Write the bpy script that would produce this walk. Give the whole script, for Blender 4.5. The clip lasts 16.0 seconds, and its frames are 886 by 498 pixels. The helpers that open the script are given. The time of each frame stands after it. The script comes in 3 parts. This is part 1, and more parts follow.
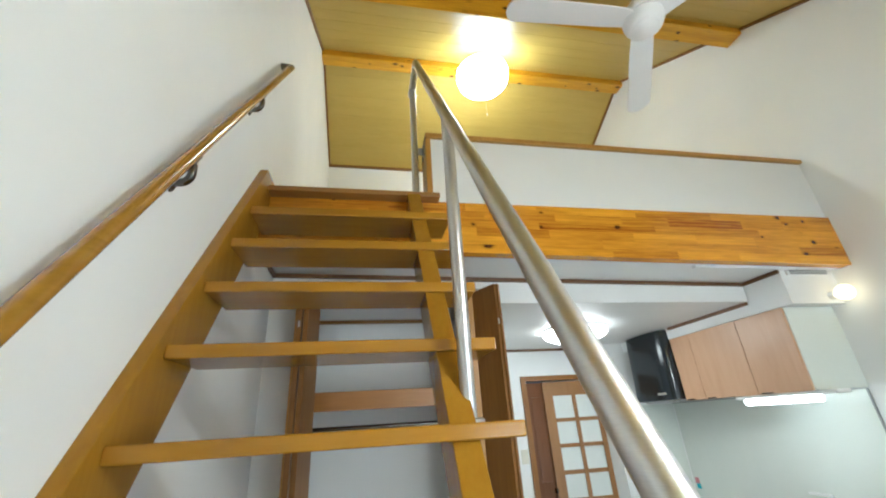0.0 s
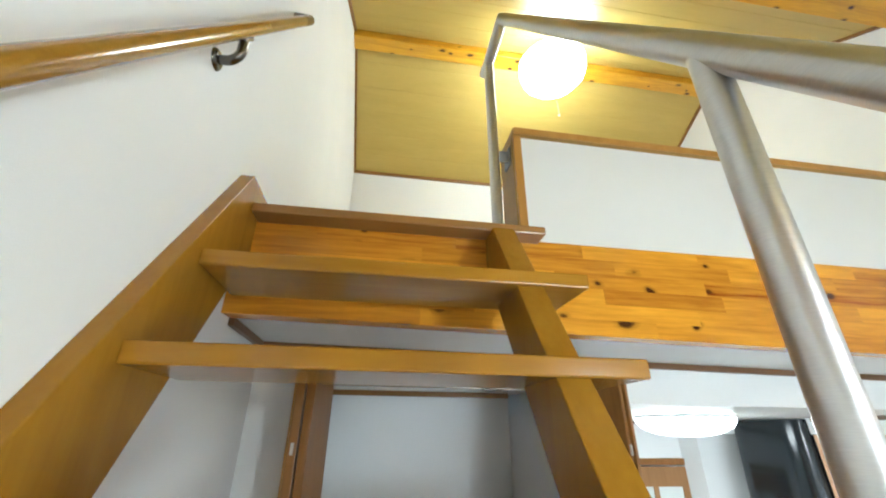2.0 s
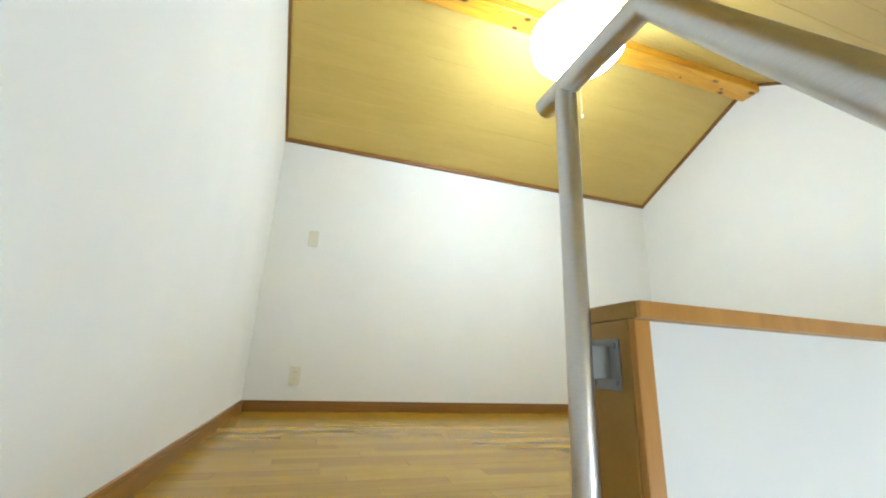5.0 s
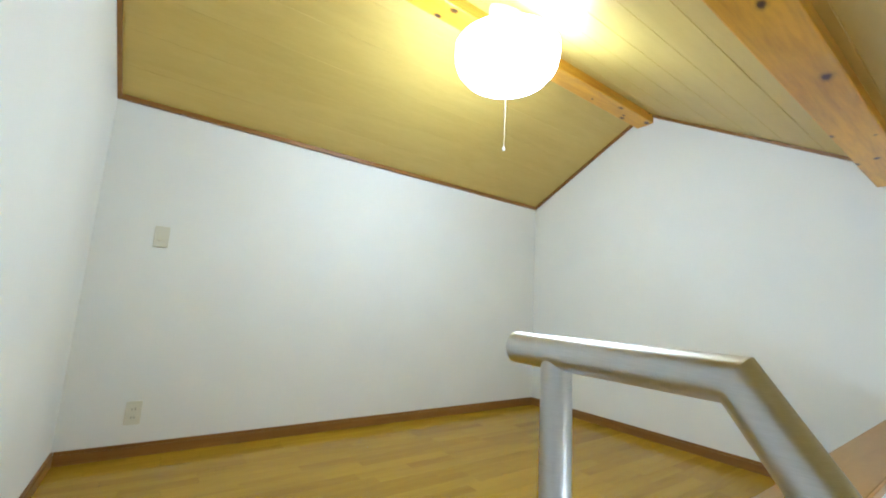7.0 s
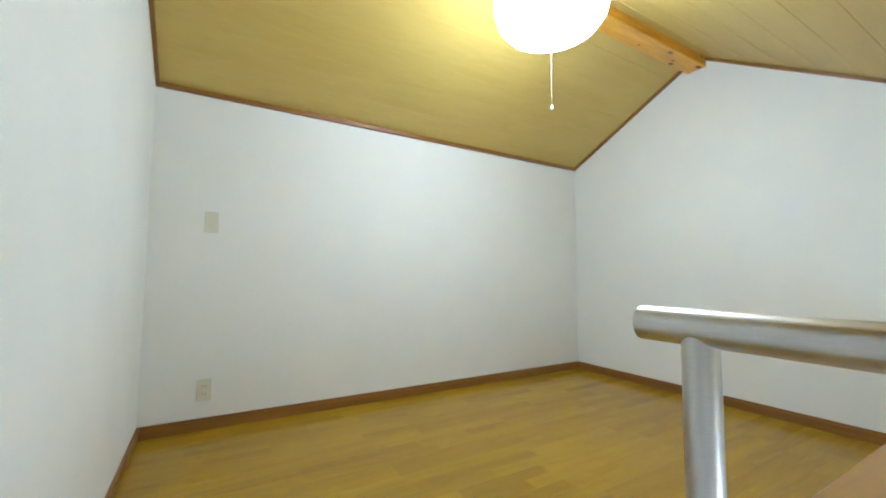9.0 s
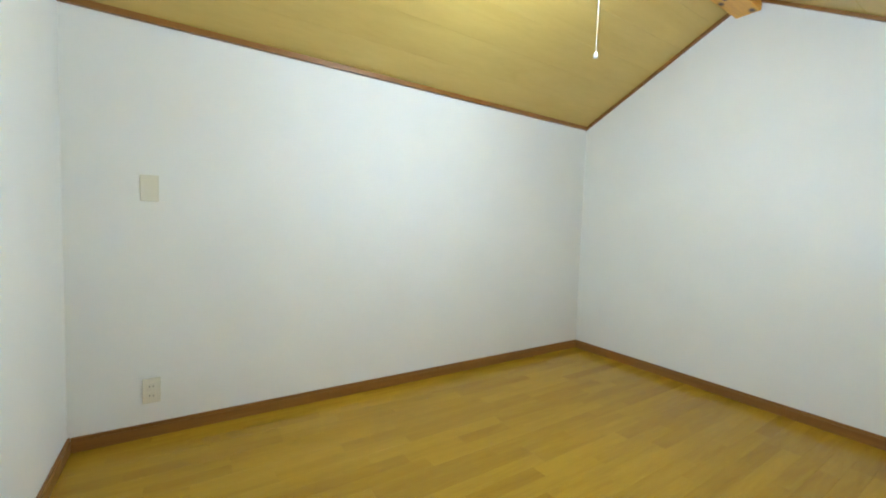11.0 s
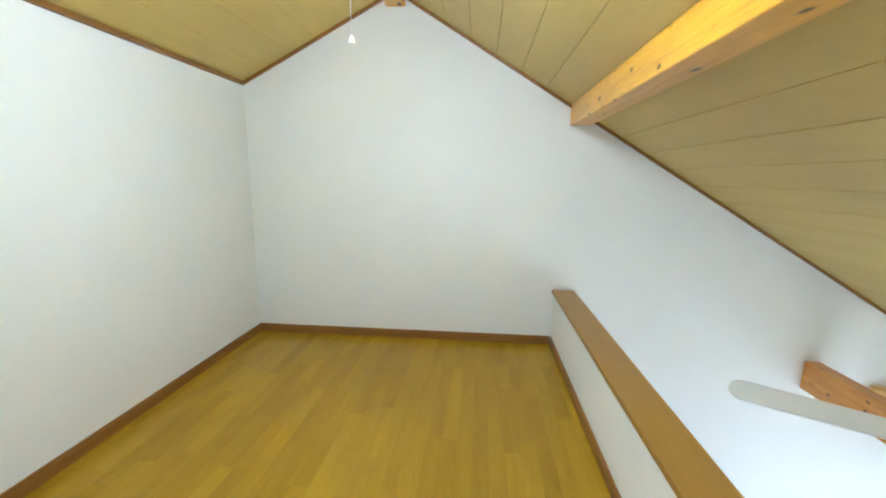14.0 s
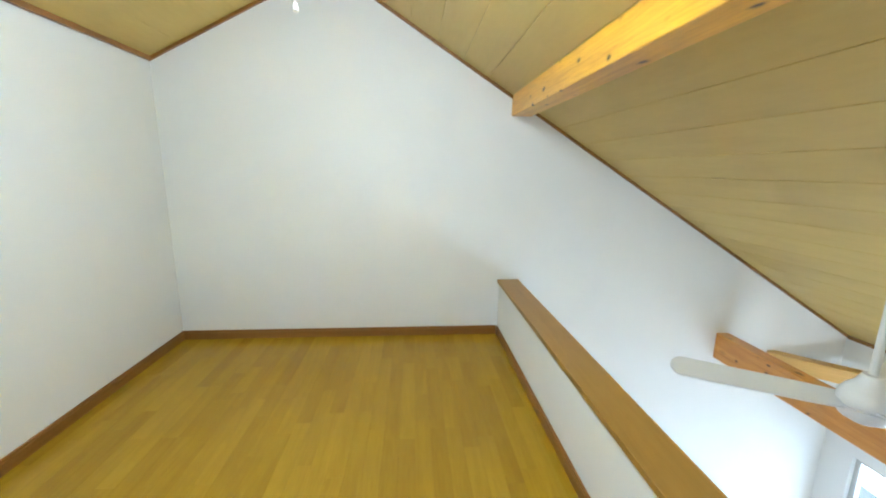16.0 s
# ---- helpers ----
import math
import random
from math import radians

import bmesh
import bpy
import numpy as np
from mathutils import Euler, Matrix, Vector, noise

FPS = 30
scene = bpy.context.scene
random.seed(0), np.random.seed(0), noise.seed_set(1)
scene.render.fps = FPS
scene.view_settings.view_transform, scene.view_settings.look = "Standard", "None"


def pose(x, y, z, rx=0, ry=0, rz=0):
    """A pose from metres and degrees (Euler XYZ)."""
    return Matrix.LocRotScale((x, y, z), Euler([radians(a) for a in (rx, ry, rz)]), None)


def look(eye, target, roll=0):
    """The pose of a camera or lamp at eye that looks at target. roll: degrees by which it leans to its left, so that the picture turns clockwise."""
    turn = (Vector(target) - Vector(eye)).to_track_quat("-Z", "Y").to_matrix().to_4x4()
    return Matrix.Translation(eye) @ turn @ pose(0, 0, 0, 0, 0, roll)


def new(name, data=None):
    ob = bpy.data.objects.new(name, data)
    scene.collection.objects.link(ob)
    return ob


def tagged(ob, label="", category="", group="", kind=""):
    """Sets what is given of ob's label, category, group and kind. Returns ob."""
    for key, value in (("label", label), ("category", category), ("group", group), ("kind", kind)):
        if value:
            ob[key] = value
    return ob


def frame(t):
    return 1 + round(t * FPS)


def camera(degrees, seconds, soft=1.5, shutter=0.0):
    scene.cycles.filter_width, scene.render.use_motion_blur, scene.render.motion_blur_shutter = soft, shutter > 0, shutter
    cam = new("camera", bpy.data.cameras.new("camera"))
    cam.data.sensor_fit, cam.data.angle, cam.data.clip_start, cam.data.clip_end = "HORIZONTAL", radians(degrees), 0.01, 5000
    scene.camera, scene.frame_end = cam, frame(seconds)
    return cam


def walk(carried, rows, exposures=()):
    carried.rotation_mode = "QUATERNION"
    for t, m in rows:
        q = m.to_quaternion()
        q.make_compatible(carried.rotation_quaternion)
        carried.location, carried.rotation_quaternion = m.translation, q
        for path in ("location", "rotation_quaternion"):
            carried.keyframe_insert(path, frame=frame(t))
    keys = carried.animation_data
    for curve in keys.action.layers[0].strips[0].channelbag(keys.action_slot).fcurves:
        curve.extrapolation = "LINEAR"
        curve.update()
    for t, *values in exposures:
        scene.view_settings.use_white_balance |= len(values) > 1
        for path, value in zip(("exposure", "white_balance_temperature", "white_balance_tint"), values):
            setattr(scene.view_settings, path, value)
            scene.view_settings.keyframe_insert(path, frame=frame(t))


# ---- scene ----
# light levels and exposure
LOFT_E, HALL_E, TUBE_E, BULB_E, ROOM_E = 36.0, 17.0, 11.0, 4.0, 132.0
EXPO = [(0.0, -0.13, 5270, 3.0), (0.5, 0.02, 5270, 3.0), (1.0, 0.17, 5250, 3.0), (2.5, 0.30, 5080, 3.0), (3.3, 0.28, 4980, 3.2), (4.2, 0.39, 4940, 3.5), (6.5, 0.08, 4700, 4.0), (9.0, -0.05, 4680, 4.0), (12.0, 0.08, 4710, 4.0), (16.0, 0.20, 4730, 4.0)]

cam = camera(96.3, 16.0, soft=2.0)
PATH = [
    (0, (0.508, -1.768, -1.058), (0.874, 0.028, -0.259), -3.6),
    (0.5, (0.463, -1.519, -0.98), (0.777, 0.23, -0.061), -3.1),
    (1, (0.472, -1.304, -0.816), (0.837, 0.482, 0.007), -2.7),
    (1.5, (0.439, -1.204, -0.696), (0.949, 0.595, 0.014), -4.1),
    (2, (0.399, -1.045, -0.544), (0.678, 0.747, 0.3), 0.5),
    (2.5, (0.374, -0.898, -0.398), (0.644, 0.885, 0.466), -0.7),
    (3, (0.355, -0.83, -0.249), (0.824, 0.946, 0.543), 1.3),
    (3.5, (0.347, -0.702, -0.11), (0.603, 1.133, 0.643), 2.5),
    (4, (0.369, -0.583, 0.048), (0.702, 1.22, 0.846), 1.4),
    (4.6, (0.372, -0.500, 0.225), (0.83, 1.300, 0.900), 1.8),
    (5.3, (0.375, -0.420, 0.410), (1.02, 1.400, 0.850), 2.8),
    (6.5, (0.368, -0.267, 0.67), (1.282, 1.51, 0.76), 4.3),
    (7, (0.35, -0.273, 0.868), (1.473, 1.356, 1.162), 3.2),
    (7.5, (0.298, -0.361, 0.89), (1.459, 1.231, 1.231), 0.6),
    (8, (0.279, -0.354, 0.885), (1.342, 1.312, 1.194), 2.3),
    (8.5, (0.288, -0.311, 0.882), (1.35, 1.364, 1.144), 2.2),
    (9, (0.284, -0.181, 0.877), (1.304, 1.534, 1.011), 0.4),
    (11.5, (0.485, 0.339, 1.138), (1.656, 1.946, 0.921), 2.6),
    (12, (0.508, 0.468, 1.222), (1.966, 1.8, 0.904), 3.0),
    (12.5, (0.447, 0.449, 1.258), (2.045, 1.608, 0.936), 3.6),
    (13, (0.444, 0.544, 1.216), (2.185, 1.465, 0.869), 2.7),
    (13.5, (0.459, 0.646, 1.236), (2.315, 1.272, 0.831), 0.2),
    (14, (0.423, 0.706, 1.265), (2.383, 0.888, 0.909), 0.6),
    (14.5, (0.424, 0.746, 1.26), (2.376, 0.892, 0.848), -0.0),
    (15, (0.426, 0.769, 1.26), (2.376, 0.986, 0.871), 0.4),
    (15.5, (0.443, 0.806, 1.259), (2.39, 1.04, 0.864), 0.2),
    (16, (0.498, 0.795, 1.256), (2.453, 0.643, 0.863), 0.7),
]
M = 1.086            # the plan below is drawn in units of 1.086 m
walk(cam, [(t, look([c * M for c in eye], [c * M for c in target], roll)) for t, eye, target, roll in PATH], exposures=EXPO)

# ---- plan ----
W = 3.388            # width of the room and the loft
D = 2.487            # back wall of the loft
FLOOR = -2.55        # lower floor; the loft floor is z = 0
FRONT = -2.88        # window wall of the lower room
EAVE = 1.92          # top of the loft's back wall
RIDGE_Y, RIDGE_Z = 1.325, 2.512
RISE, RUN = 0.2125, 0.149


def roof(y):
    """Underside of the edge trim of the sloped ceiling."""
    return 1.688 + 0.622 * y if y < RIDGE_Y else EAVE + 0.51 * (D - y)


# ---- world and lights ----
world = bpy.data.worlds.new("world")
scene.world = world
world.use_nodes = True
wn = world.node_tree
sky = wn.nodes.new("ShaderNodeTexSky")
sky.sky_type = "NISHITA"
sky.sun_disc = False
sky.sun_elevation = radians(40)
sky.sun_rotation = radians(200)
wn.nodes["Background"].inputs["Strength"].default_value = 0.12
wn.links.new(sky.outputs[0], wn.nodes["Background"].inputs["Color"])


def area_light(name, m, sx, sy, power, color):
    d = bpy.data.lights.new(name, "AREA")
    d.shape, d.size, d.size_y, d.energy, d.color = "RECTANGLE", sx * M, sy * M, power, color
    ob = new(name, d)
    ob.matrix_world = m
    return ob


# daylight in the opening of the window wall
area_light("window_daylight", look((2.2, FRONT + 0.03, -1.64), (2.2, 0.0, -1.63)), 1.8, 1.06, 10 * M * M, (1.0, 0.95, 0.85))


# ---- materials ----
def material(name):
    m = bpy.data.materials.new(name)
    m.use_nodes = True
    nt = m.node_tree
    b = nt.nodes["Principled BSDF"]
    return m, nt, b


def node(nt, kind, **values):
    n = nt.nodes.new(kind)
    for key, value in values.items():
        n.inputs[key.replace("_", " ")].default_value = value
    return n


def coords(nt, scale, kind="Object"):
    tc = nt.nodes.new("ShaderNodeTexCoord")
    mp = nt.nodes.new("ShaderNodeMapping")
    mp.inputs["Scale"].default_value = scale
    nt.links.new(tc.outputs[kind], mp.inputs["Vector"])
    return mp.outputs["Vector"]


def ramp(nt, fac, stops):
    r = nt.nodes.new("ShaderNodeValToRGB")
    e = r.color_ramp.elements
    while len(e) < len(stops):
        e.new(0.5)
    for el, (p, c) in zip(e, stops):
        el.position, el.color = p, (*c, 1)
    nt.links.new(fac, r.inputs["Fac"])
    return r.outputs["Color"]


def bump(nt, b, height, strength, distance=0.002):
    n = nt.nodes.new("ShaderNodeBump")
    n.inputs["Strength"].default_value = strength
    n.inputs["Distance"].default_value = distance
    nt.links.new(height, n.inputs["Height"])
    nt.links.new(n.outputs["Normal"], b.inputs["Normal"])


def plain(name, color, rough=0.5, metal=0.0, vary=0.06, scale=6.0, relief=0.0, coat=0.0):
    """A painted or moulded surface with slight unevenness at two scales."""
    m, nt, b = material(name)
    v = coords(nt, (scale, scale, scale))
    n1 = node(nt, "ShaderNodeTexNoise", Scale=1.0, Detail=4.0)
    n2 = node(nt, "ShaderNodeTexNoise", Scale=22.0, Detail=3.0)
    for n in (n1, n2):
        nt.links.new(v, n.inputs["Vector"])
    mix = node(nt, "ShaderNodeMath")
    mix.operation = "ADD"
    nt.links.new(n1.outputs["Fac"], mix.inputs[0])
    nt.links.new(n2.outputs["Fac"], mix.inputs[1])
    half = nt.nodes.new("ShaderNodeMath")
    half.operation = "MULTIPLY"
    half.inputs[1].default_value = 0.5
    nt.links.new(mix.outputs[0], half.inputs[0])
    lo = tuple(c * (1 - vary) for c in color)
    hi = tuple(min(1, c * (1 + vary)) for c in color)
    nt.links.new(ramp(nt, half.outputs[0], [(0.3, lo), (0.7, hi)]), b.inputs["Base Color"])
    b.inputs["Roughness"].default_value = rough
    b.inputs["Metallic"].default_value = metal
    b.inputs["Coat Weight"].default_value = coat
    if relief:
        bump(nt, b, n2.outputs["Fac"], relief)
    return m


def wallpaper(name, color):
    """White vinyl wallpaper with a fine woven emboss and faint soiling."""
    m, nt, b = material(name)
    v = coords(nt, (1, 1, 1))
    weave = node(nt, "ShaderNodeTexNoise", Scale=420.0, Detail=2.0)
    blot = node(nt, "ShaderNodeTexNoise", Scale=2.2, Detail=5.0)
    for n in (weave, blot):
        nt.links.new(v, n.inputs["Vector"])
    lo = tuple(c * 0.965 for c in color)
    nt.links.new(ramp(nt, blot.outputs["Fac"], [(0.3, lo), (0.7, color)]), b.inputs["Base Color"])
    b.inputs["Roughness"].default_value = 0.62
    b.inputs["Specular IOR Level"].default_value = 0.3
    bump(nt, b, weave.outputs["Fac"], 0.25, 0.0012)
    return m


def wood(name, dark, light, along="x", rough=0.35, grain=18.0, coat=0.0, knots=0.0, island=0.0, random_tone=0.0, stops=(0.42, 0.66, 0.95), spec=0.5):
    """Wood with grain along one axis; knots for pine; tone that varies from piece to piece."""
    m, nt, b = material(name)
    s = {"x": (1.0, grain, grain), "y": (grain, 1.0, grain), "z": (grain, grain, 1.0)}[along]
    v = coords(nt, s)
    info = nt.nodes.new("ShaderNodeObjectInfo")
    geo = nt.nodes.new("ShaderNodeNewGeometry")
    shift = nt.nodes.new("ShaderNodeVectorMath")
    shift.operation = "MULTIPLY_ADD"
    comb = nt.nodes.new("ShaderNodeCombineXYZ")
    add = nt.nodes.new("ShaderNodeMath")
    add.operation = "ADD"
    nt.links.new(info.outputs["Random"], add.inputs[0])
    nt.links.new(geo.outputs["Random Per Island"], add.inputs[1])
    for k in range(3):
        nt.links.new(add.outputs[0], comb.inputs[k])
    shift.inputs[1].default_value = (37.0, 53.0, 71.0)
    nt.links.new(comb.outputs[0], shift.inputs[0])
    nt.links.new(v, shift.inputs[2])
    n1 = node(nt, "ShaderNodeTexNoise", Scale=1.6, Detail=6.0, Roughness=0.6, Distortion=0.6)
    n2 = node(nt, "ShaderNodeTexNoise", Scale=9.0, Detail=4.0, Distortion=0.2)
    for n in (n1, n2):
        nt.links.new(shift.outputs[0], n.inputs["Vector"])
    fac = nt.nodes.new("ShaderNodeMath")
    fac.operation = "MULTIPLY_ADD"
    fac.inputs[1].default_value = 0.35
    nt.links.new(n2.outputs["Fac"], fac.inputs[0])
    nt.links.new(n1.outputs["Fac"], fac.inputs[2])
    tone = fac.outputs[0]
    for source, amount in ((info.outputs["Random"], random_tone), (geo.outputs["Random Per Island"], island)):
        if amount:
            t = nt.nodes.new("ShaderNodeMath")
            t.operation = "MULTIPLY_ADD"
            t.inputs[1].default_value = amount
            nt.links.new(source, t.inputs[0])
            nt.links.new(tone, t.inputs[2])
            sub = nt.nodes.new("ShaderNodeMath")
            sub.operation = "SUBTRACT"
            sub.inputs[1].default_value = amount / 2
            nt.links.new(t.outputs[0], sub.inputs[0])
            tone = sub.outputs[0]
    if knots:
        # cathedral figure of the late wood
        fv = coords(nt, {"x": (0.20, 1.0, 1.0), "y": (1.0, 0.20, 1.0), "z": (1.0, 1.0, 0.20)}[along])
        off = nt.nodes.new("ShaderNodeVectorMath")
        off.operation = "MULTIPLY_ADD"
        off.inputs[1].default_value = (0.6, 0.9, 1.3)
        nt.links.new(comb.outputs[0], off.inputs[0])
        nt.links.new(fv, off.inputs[2])
        wave = node(nt, "ShaderNodeTexWave", Scale=15.0, Distortion=6.0, Detail=1.5, Detail_Scale=0.9)
        wave.bands_direction = "Z"
        nt.links.new(off.outputs[0], wave.inputs["Vector"])
        late = nt.nodes.new("ShaderNodeMath")
        late.operation = "POWER"
        late.inputs[1].default_value = 3.0
        nt.links.new(wave.outputs["Fac"], late.inputs[0])
        # a few staves are dark and strongly figured, the rest nearly clear
        rare = nt.nodes.new("ShaderNodeMapRange")
        for key, value in (("From Min", 0.30), ("From Max", 0.05), ("To Min", -0.06), ("To Max", -0.28)):
            rare.inputs[key].default_value = value
        nt.links.new(info.outputs["Random"], rare.inputs["Value"])
        low = nt.nodes.new("ShaderNodeMath")
        low.operation = "MULTIPLY_ADD"
        nt.links.new(rare.outputs[0], low.inputs[1])
        nt.links.new(late.outputs[0], low.inputs[0])
        nt.links.new(tone, low.inputs[2])
        tone = low.outputs[0]
    mid = tuple((a + c) / 2 for a, c in zip(dark, light))
    col = ramp(nt, tone, [(stops[0], dark), (stops[1], mid), (stops[2], light)])
    if knots:
        kv = coords(nt, {"x": (7.0, 12.0, 12.0), "y": (12.0, 7.0, 12.0), "z": (12.0, 12.0, 7.0)}[along])
        vor = node(nt, "ShaderNodeTexVoronoi", Scale=1.0, Randomness=1.0)
        sh2 = nt.nodes.new("ShaderNodeVectorMath")
        sh2.operation = "MULTIPLY_ADD"
        sh2.inputs[1].default_value = (11.0, 23.0, 5.0)
        nt.links.new(comb.outputs[0], sh2.inputs[0])
        nt.links.new(kv, sh2.inputs[2])
        wob = node(nt, "ShaderNodeTexNoise", Scale=1.7, Detail=2.0)
        nt.links.new(sh2.outputs[0], wob.inputs["Vector"])
        bend_v = nt.nodes.new("ShaderNodeVectorMath")
        bend_v.operation = "MULTIPLY_ADD"
        bend_v.inputs[1].default_value = (0.25, 0.25, 0.25)
        nt.links.new(wob.outputs["Color"], bend_v.inputs[0])
        nt.links.new(sh2.outputs[0], bend_v.inputs[2])
        nt.links.new(bend_v.outputs[0], vor.inputs["Vector"])
        tint = nt.nodes.new("ShaderNodeSeparateColor")
        nt.links.new(vor.outputs["Color"], tint.inputs[0])
        size = nt.nodes.new("ShaderNodeMath")
        size.operation = "MULTIPLY_ADD"
        size.inputs[1].default_value = 1.2
        size.inputs[2].default_value = 0.58
        nt.links.new(tint.outputs[1], size.inputs[0])
        dist = nt.nodes.new("ShaderNodeMath")
        dist.operation = "MULTIPLY"
        nt.links.new(vor.outputs["Distance"], dist.inputs[0])
        nt.links.new(size.outputs[0], dist.inputs[1])
        kfac = ramp(nt, dist.outputs[0], [(0.09, (1, 1, 1)), (0.13, (0.75, 0.75, 0.75)), (0.155, (0.30, 0.30, 0.30)), (0.25, (0, 0, 0))])
        # only some cells carry a knot
        cell = nt.nodes.new("ShaderNodeSeparateColor")
        nt.links.new(vor.outputs["Color"], cell.inputs[0])
        gate = nt.nodes.new("ShaderNodeMath")
        gate.operation = "GREATER_THAN"
        gate.inputs[1].default_value = knots
        nt.links.new(cell.outputs[0], gate.inputs[0])
        g2 = nt.nodes.new("ShaderNodeMath")
        g2.operation = "MULTIPLY"
        sepk = nt.nodes.new("ShaderNodeSeparateColor")
        nt.links.new(kfac, sepk.inputs[0])
        nt.links.new(sepk.outputs[0], g2.inputs[0])
        nt.links.new(gate.outputs[0], g2.inputs[1])
        mix = nt.nodes.new("ShaderNodeMixRGB")
        mix.inputs[2].default_value = (0.055, 0.014, 0.004, 1)
        nt.links.new(g2.outputs[0], mix.inputs[0])
        nt.links.new(col, mix.inputs[1])
        col = mix.outputs[0]
    nt.links.new(col, b.inputs["Base Color"])
    b.inputs["Roughness"].default_value = rough
    b.inputs["Coat Weight"].default_value = coat
    b.inputs["Coat Roughness"].default_value = 0.12
    b.inputs["Specular IOR Level"].default_value = spec
    bump(nt, b, n2.outputs["Fac"], 0.12, 0.001)
    return m


def steel(name, rough=0.36):
    """Brushed stainless steel."""
    m, nt, b = material(name)
    v = coords(nt, (60, 60, 900))
    n = node(nt, "ShaderNodeTexNoise", Scale=1.0, Detail=3.0)
    nt.links.new(v, n.inputs["Vector"])
    nt.links.new(ramp(nt, n.outputs["Fac"], [(0.3, (0.55, 0.55, 0.545)), (0.7, (0.61, 0.61, 0.605))]), b.inputs["Base Color"])
    b.inputs["Metallic"].default_value = 1.0
    b.inputs["Roughness"].default_value = rough
    bump(nt, b, n.outputs["Fac"], 0.02, 0.0002)
    return m


def glow(name, color, strength):
    m, nt, b = material(name)
    b.inputs["Base Color"].default_value = (0.85, 0.85, 0.82, 1)
    b.inputs["Emission Color"].default_value = (*color, 1)
    b.inputs["Emission Strength"].default_value = strength
    b.inputs["Roughness"].default_value = 0.3
    return m


def glass(name, frosted=0.0):
    m, nt, b = material(name)
    b.inputs["Base Color"].default_value = (0.95, 0.98, 0.97, 1)
    b.inputs["Transmission Weight"].default_value = 1.0
    b.inputs["Roughness"].default_value = frosted
    b.inputs["IOR"].default_value = 1.45
    return m


PAPER = wallpaper("white_wallpaper", (0.805, 0.815, 0.805))
PAINT_WHITE = plain("white_paint", (0.80, 0.81, 0.80), 0.4, vary=0.02)
FLOORING = wood("oak_strip_flooring", (0.252, 0.142, 0.002), (0.385, 0.238, 0.006), "x", 0.17, 9.0, 0.0, random_tone=0.44, stops=(0.20, 0.66, 1.12), spec=0.20)
STAIR = wood("honey_stained_stair_wood", (0.305, 0.142, 0.008), (0.43, 0.215, 0.017), "x", 0.19, 10.0, 0.1, spec=0.36, stops=(0.30, 0.66, 1.05))
STRINGER = wood("honey_stained_stringer_wood", (0.26, 0.121, 0.006), (0.36, 0.181, 0.013), "z", 0.24, 9.0, 0.0, spec=0.30, stops=(0.30, 0.66, 1.05))
NOSING = wood("reddish_brown_nosing", (0.245, 0.119, 0.027), (0.325, 0.168, 0.043), "x", 0.32, 12.0, 0.1)
PINE = wood("laminated_pine", (0.26, 0.052, 0.003), (0.84, 0.405, 0.024), "x", 0.20, 11.0, 0.3, knots=0.42, random_tone=0.36, stops=(0.22, 0.57, 0.98), spec=0.25)
BEAM = wood("pine_beam", (0.48, 0.200, 0.006), (0.80, 0.45, 0.016), "x", 0.32, 12.0, 0.2, knots=0.25, stops=(0.34, 0.54, 0.82))
BRACE = wood("pale_pine_brace", (0.56, 0.34, 0.08), (0.74, 0.50, 0.15), "x", 0.4, 12.0, knots=0.6)
TIE = wood("orange_pine_tie", (0.46, 0.165, 0.014), (0.70, 0.35, 0.055), "x", 0.32, 12.0, 0.2, knots=0.3, stops=(0.36, 0.56, 0.84))
TRIM = wood("brown_trim", (0.192, 0.087, 0.014), (0.28, 0.134, 0.026), "x", 0.35, 20.0, 0.1)
TRIM_Y = wood("brown_trim_lengthwise", (0.192, 0.087, 0.014), (0.28, 0.134, 0.026), "y", 0.35, 20.0, 0.1)
DARKTRIM = wood("dark_brown_moulding", (0.10, 0.045, 0.013), (0.16, 0.075, 0.025), "x", 0.35, 20.0, 0.1)
BROWN = wood("brown_closet_door_wood", (0.19, 0.080, 0.012), (0.28, 0.125, 0.024), "z", 0.4, 16.0)
CAPWOOD = wood("tan_cap_board", (0.285, 0.160, 0.027), (0.355, 0.208, 0.040), "x", 0.4, 9.0)
CASING = wood("orange_brown_casing", (0.40, 0.20, 0.037), (0.52, 0.28, 0.062), "z", 0.38, 14.0)
CEIL = wood("printed_wood_ceiling_board", (0.53, 0.390, 0.088), (0.60, 0.455, 0.118), "x", 0.45, 5.0, island=0.05)
CABINET = wood("peach_wood_grain_cabinet", (0.54, 0.325, 0.19), (0.61, 0.39, 0.24), "z", 0.35, 10.0)
RAILWOOD = wood("varnished_rail_wood", (0.245, 0.122, 0.012), (0.335, 0.175, 0.021), "y", 0.2, 14.0, 0.5)
DOORWOOD = wood("hall_door_wood", (0.25, 0.120, 0.036), (0.32, 0.165, 0.056), "z", 0.4, 14.0)
SHELF = wood("reddish_shelf_wood", (0.33, 0.145, 0.032), (0.44, 0.21, 0.052), "x", 0.35, 14.0, 0.1)
REDDOOR = wood("reddish_panel_door_wood", (0.12, 0.048, 0.020), (0.18, 0.078, 0.034), "z", 0.4, 14.0)
STEEL = steel("brushed_stainless", 0.36)
DARKSTEEL = plain("dark_nickel", (0.15, 0.14, 0.12), 0.27, 1.0)
BLACK = plain("black_enamel", (0.007, 0.011, 0.014), 0.16, vary=0.2)
PANEL = plain("glossy_kitchen_panel", (0.70, 0.74, 0.69), 0.18, vary=0.02)
FANWHITE = plain("white_fan_plastic", (0.71, 0.72, 0.72), 0.35, vary=0.03)
PLATE = plain("ivory_plastic", (0.68, 0.66, 0.56), 0.4, vary=0.03)
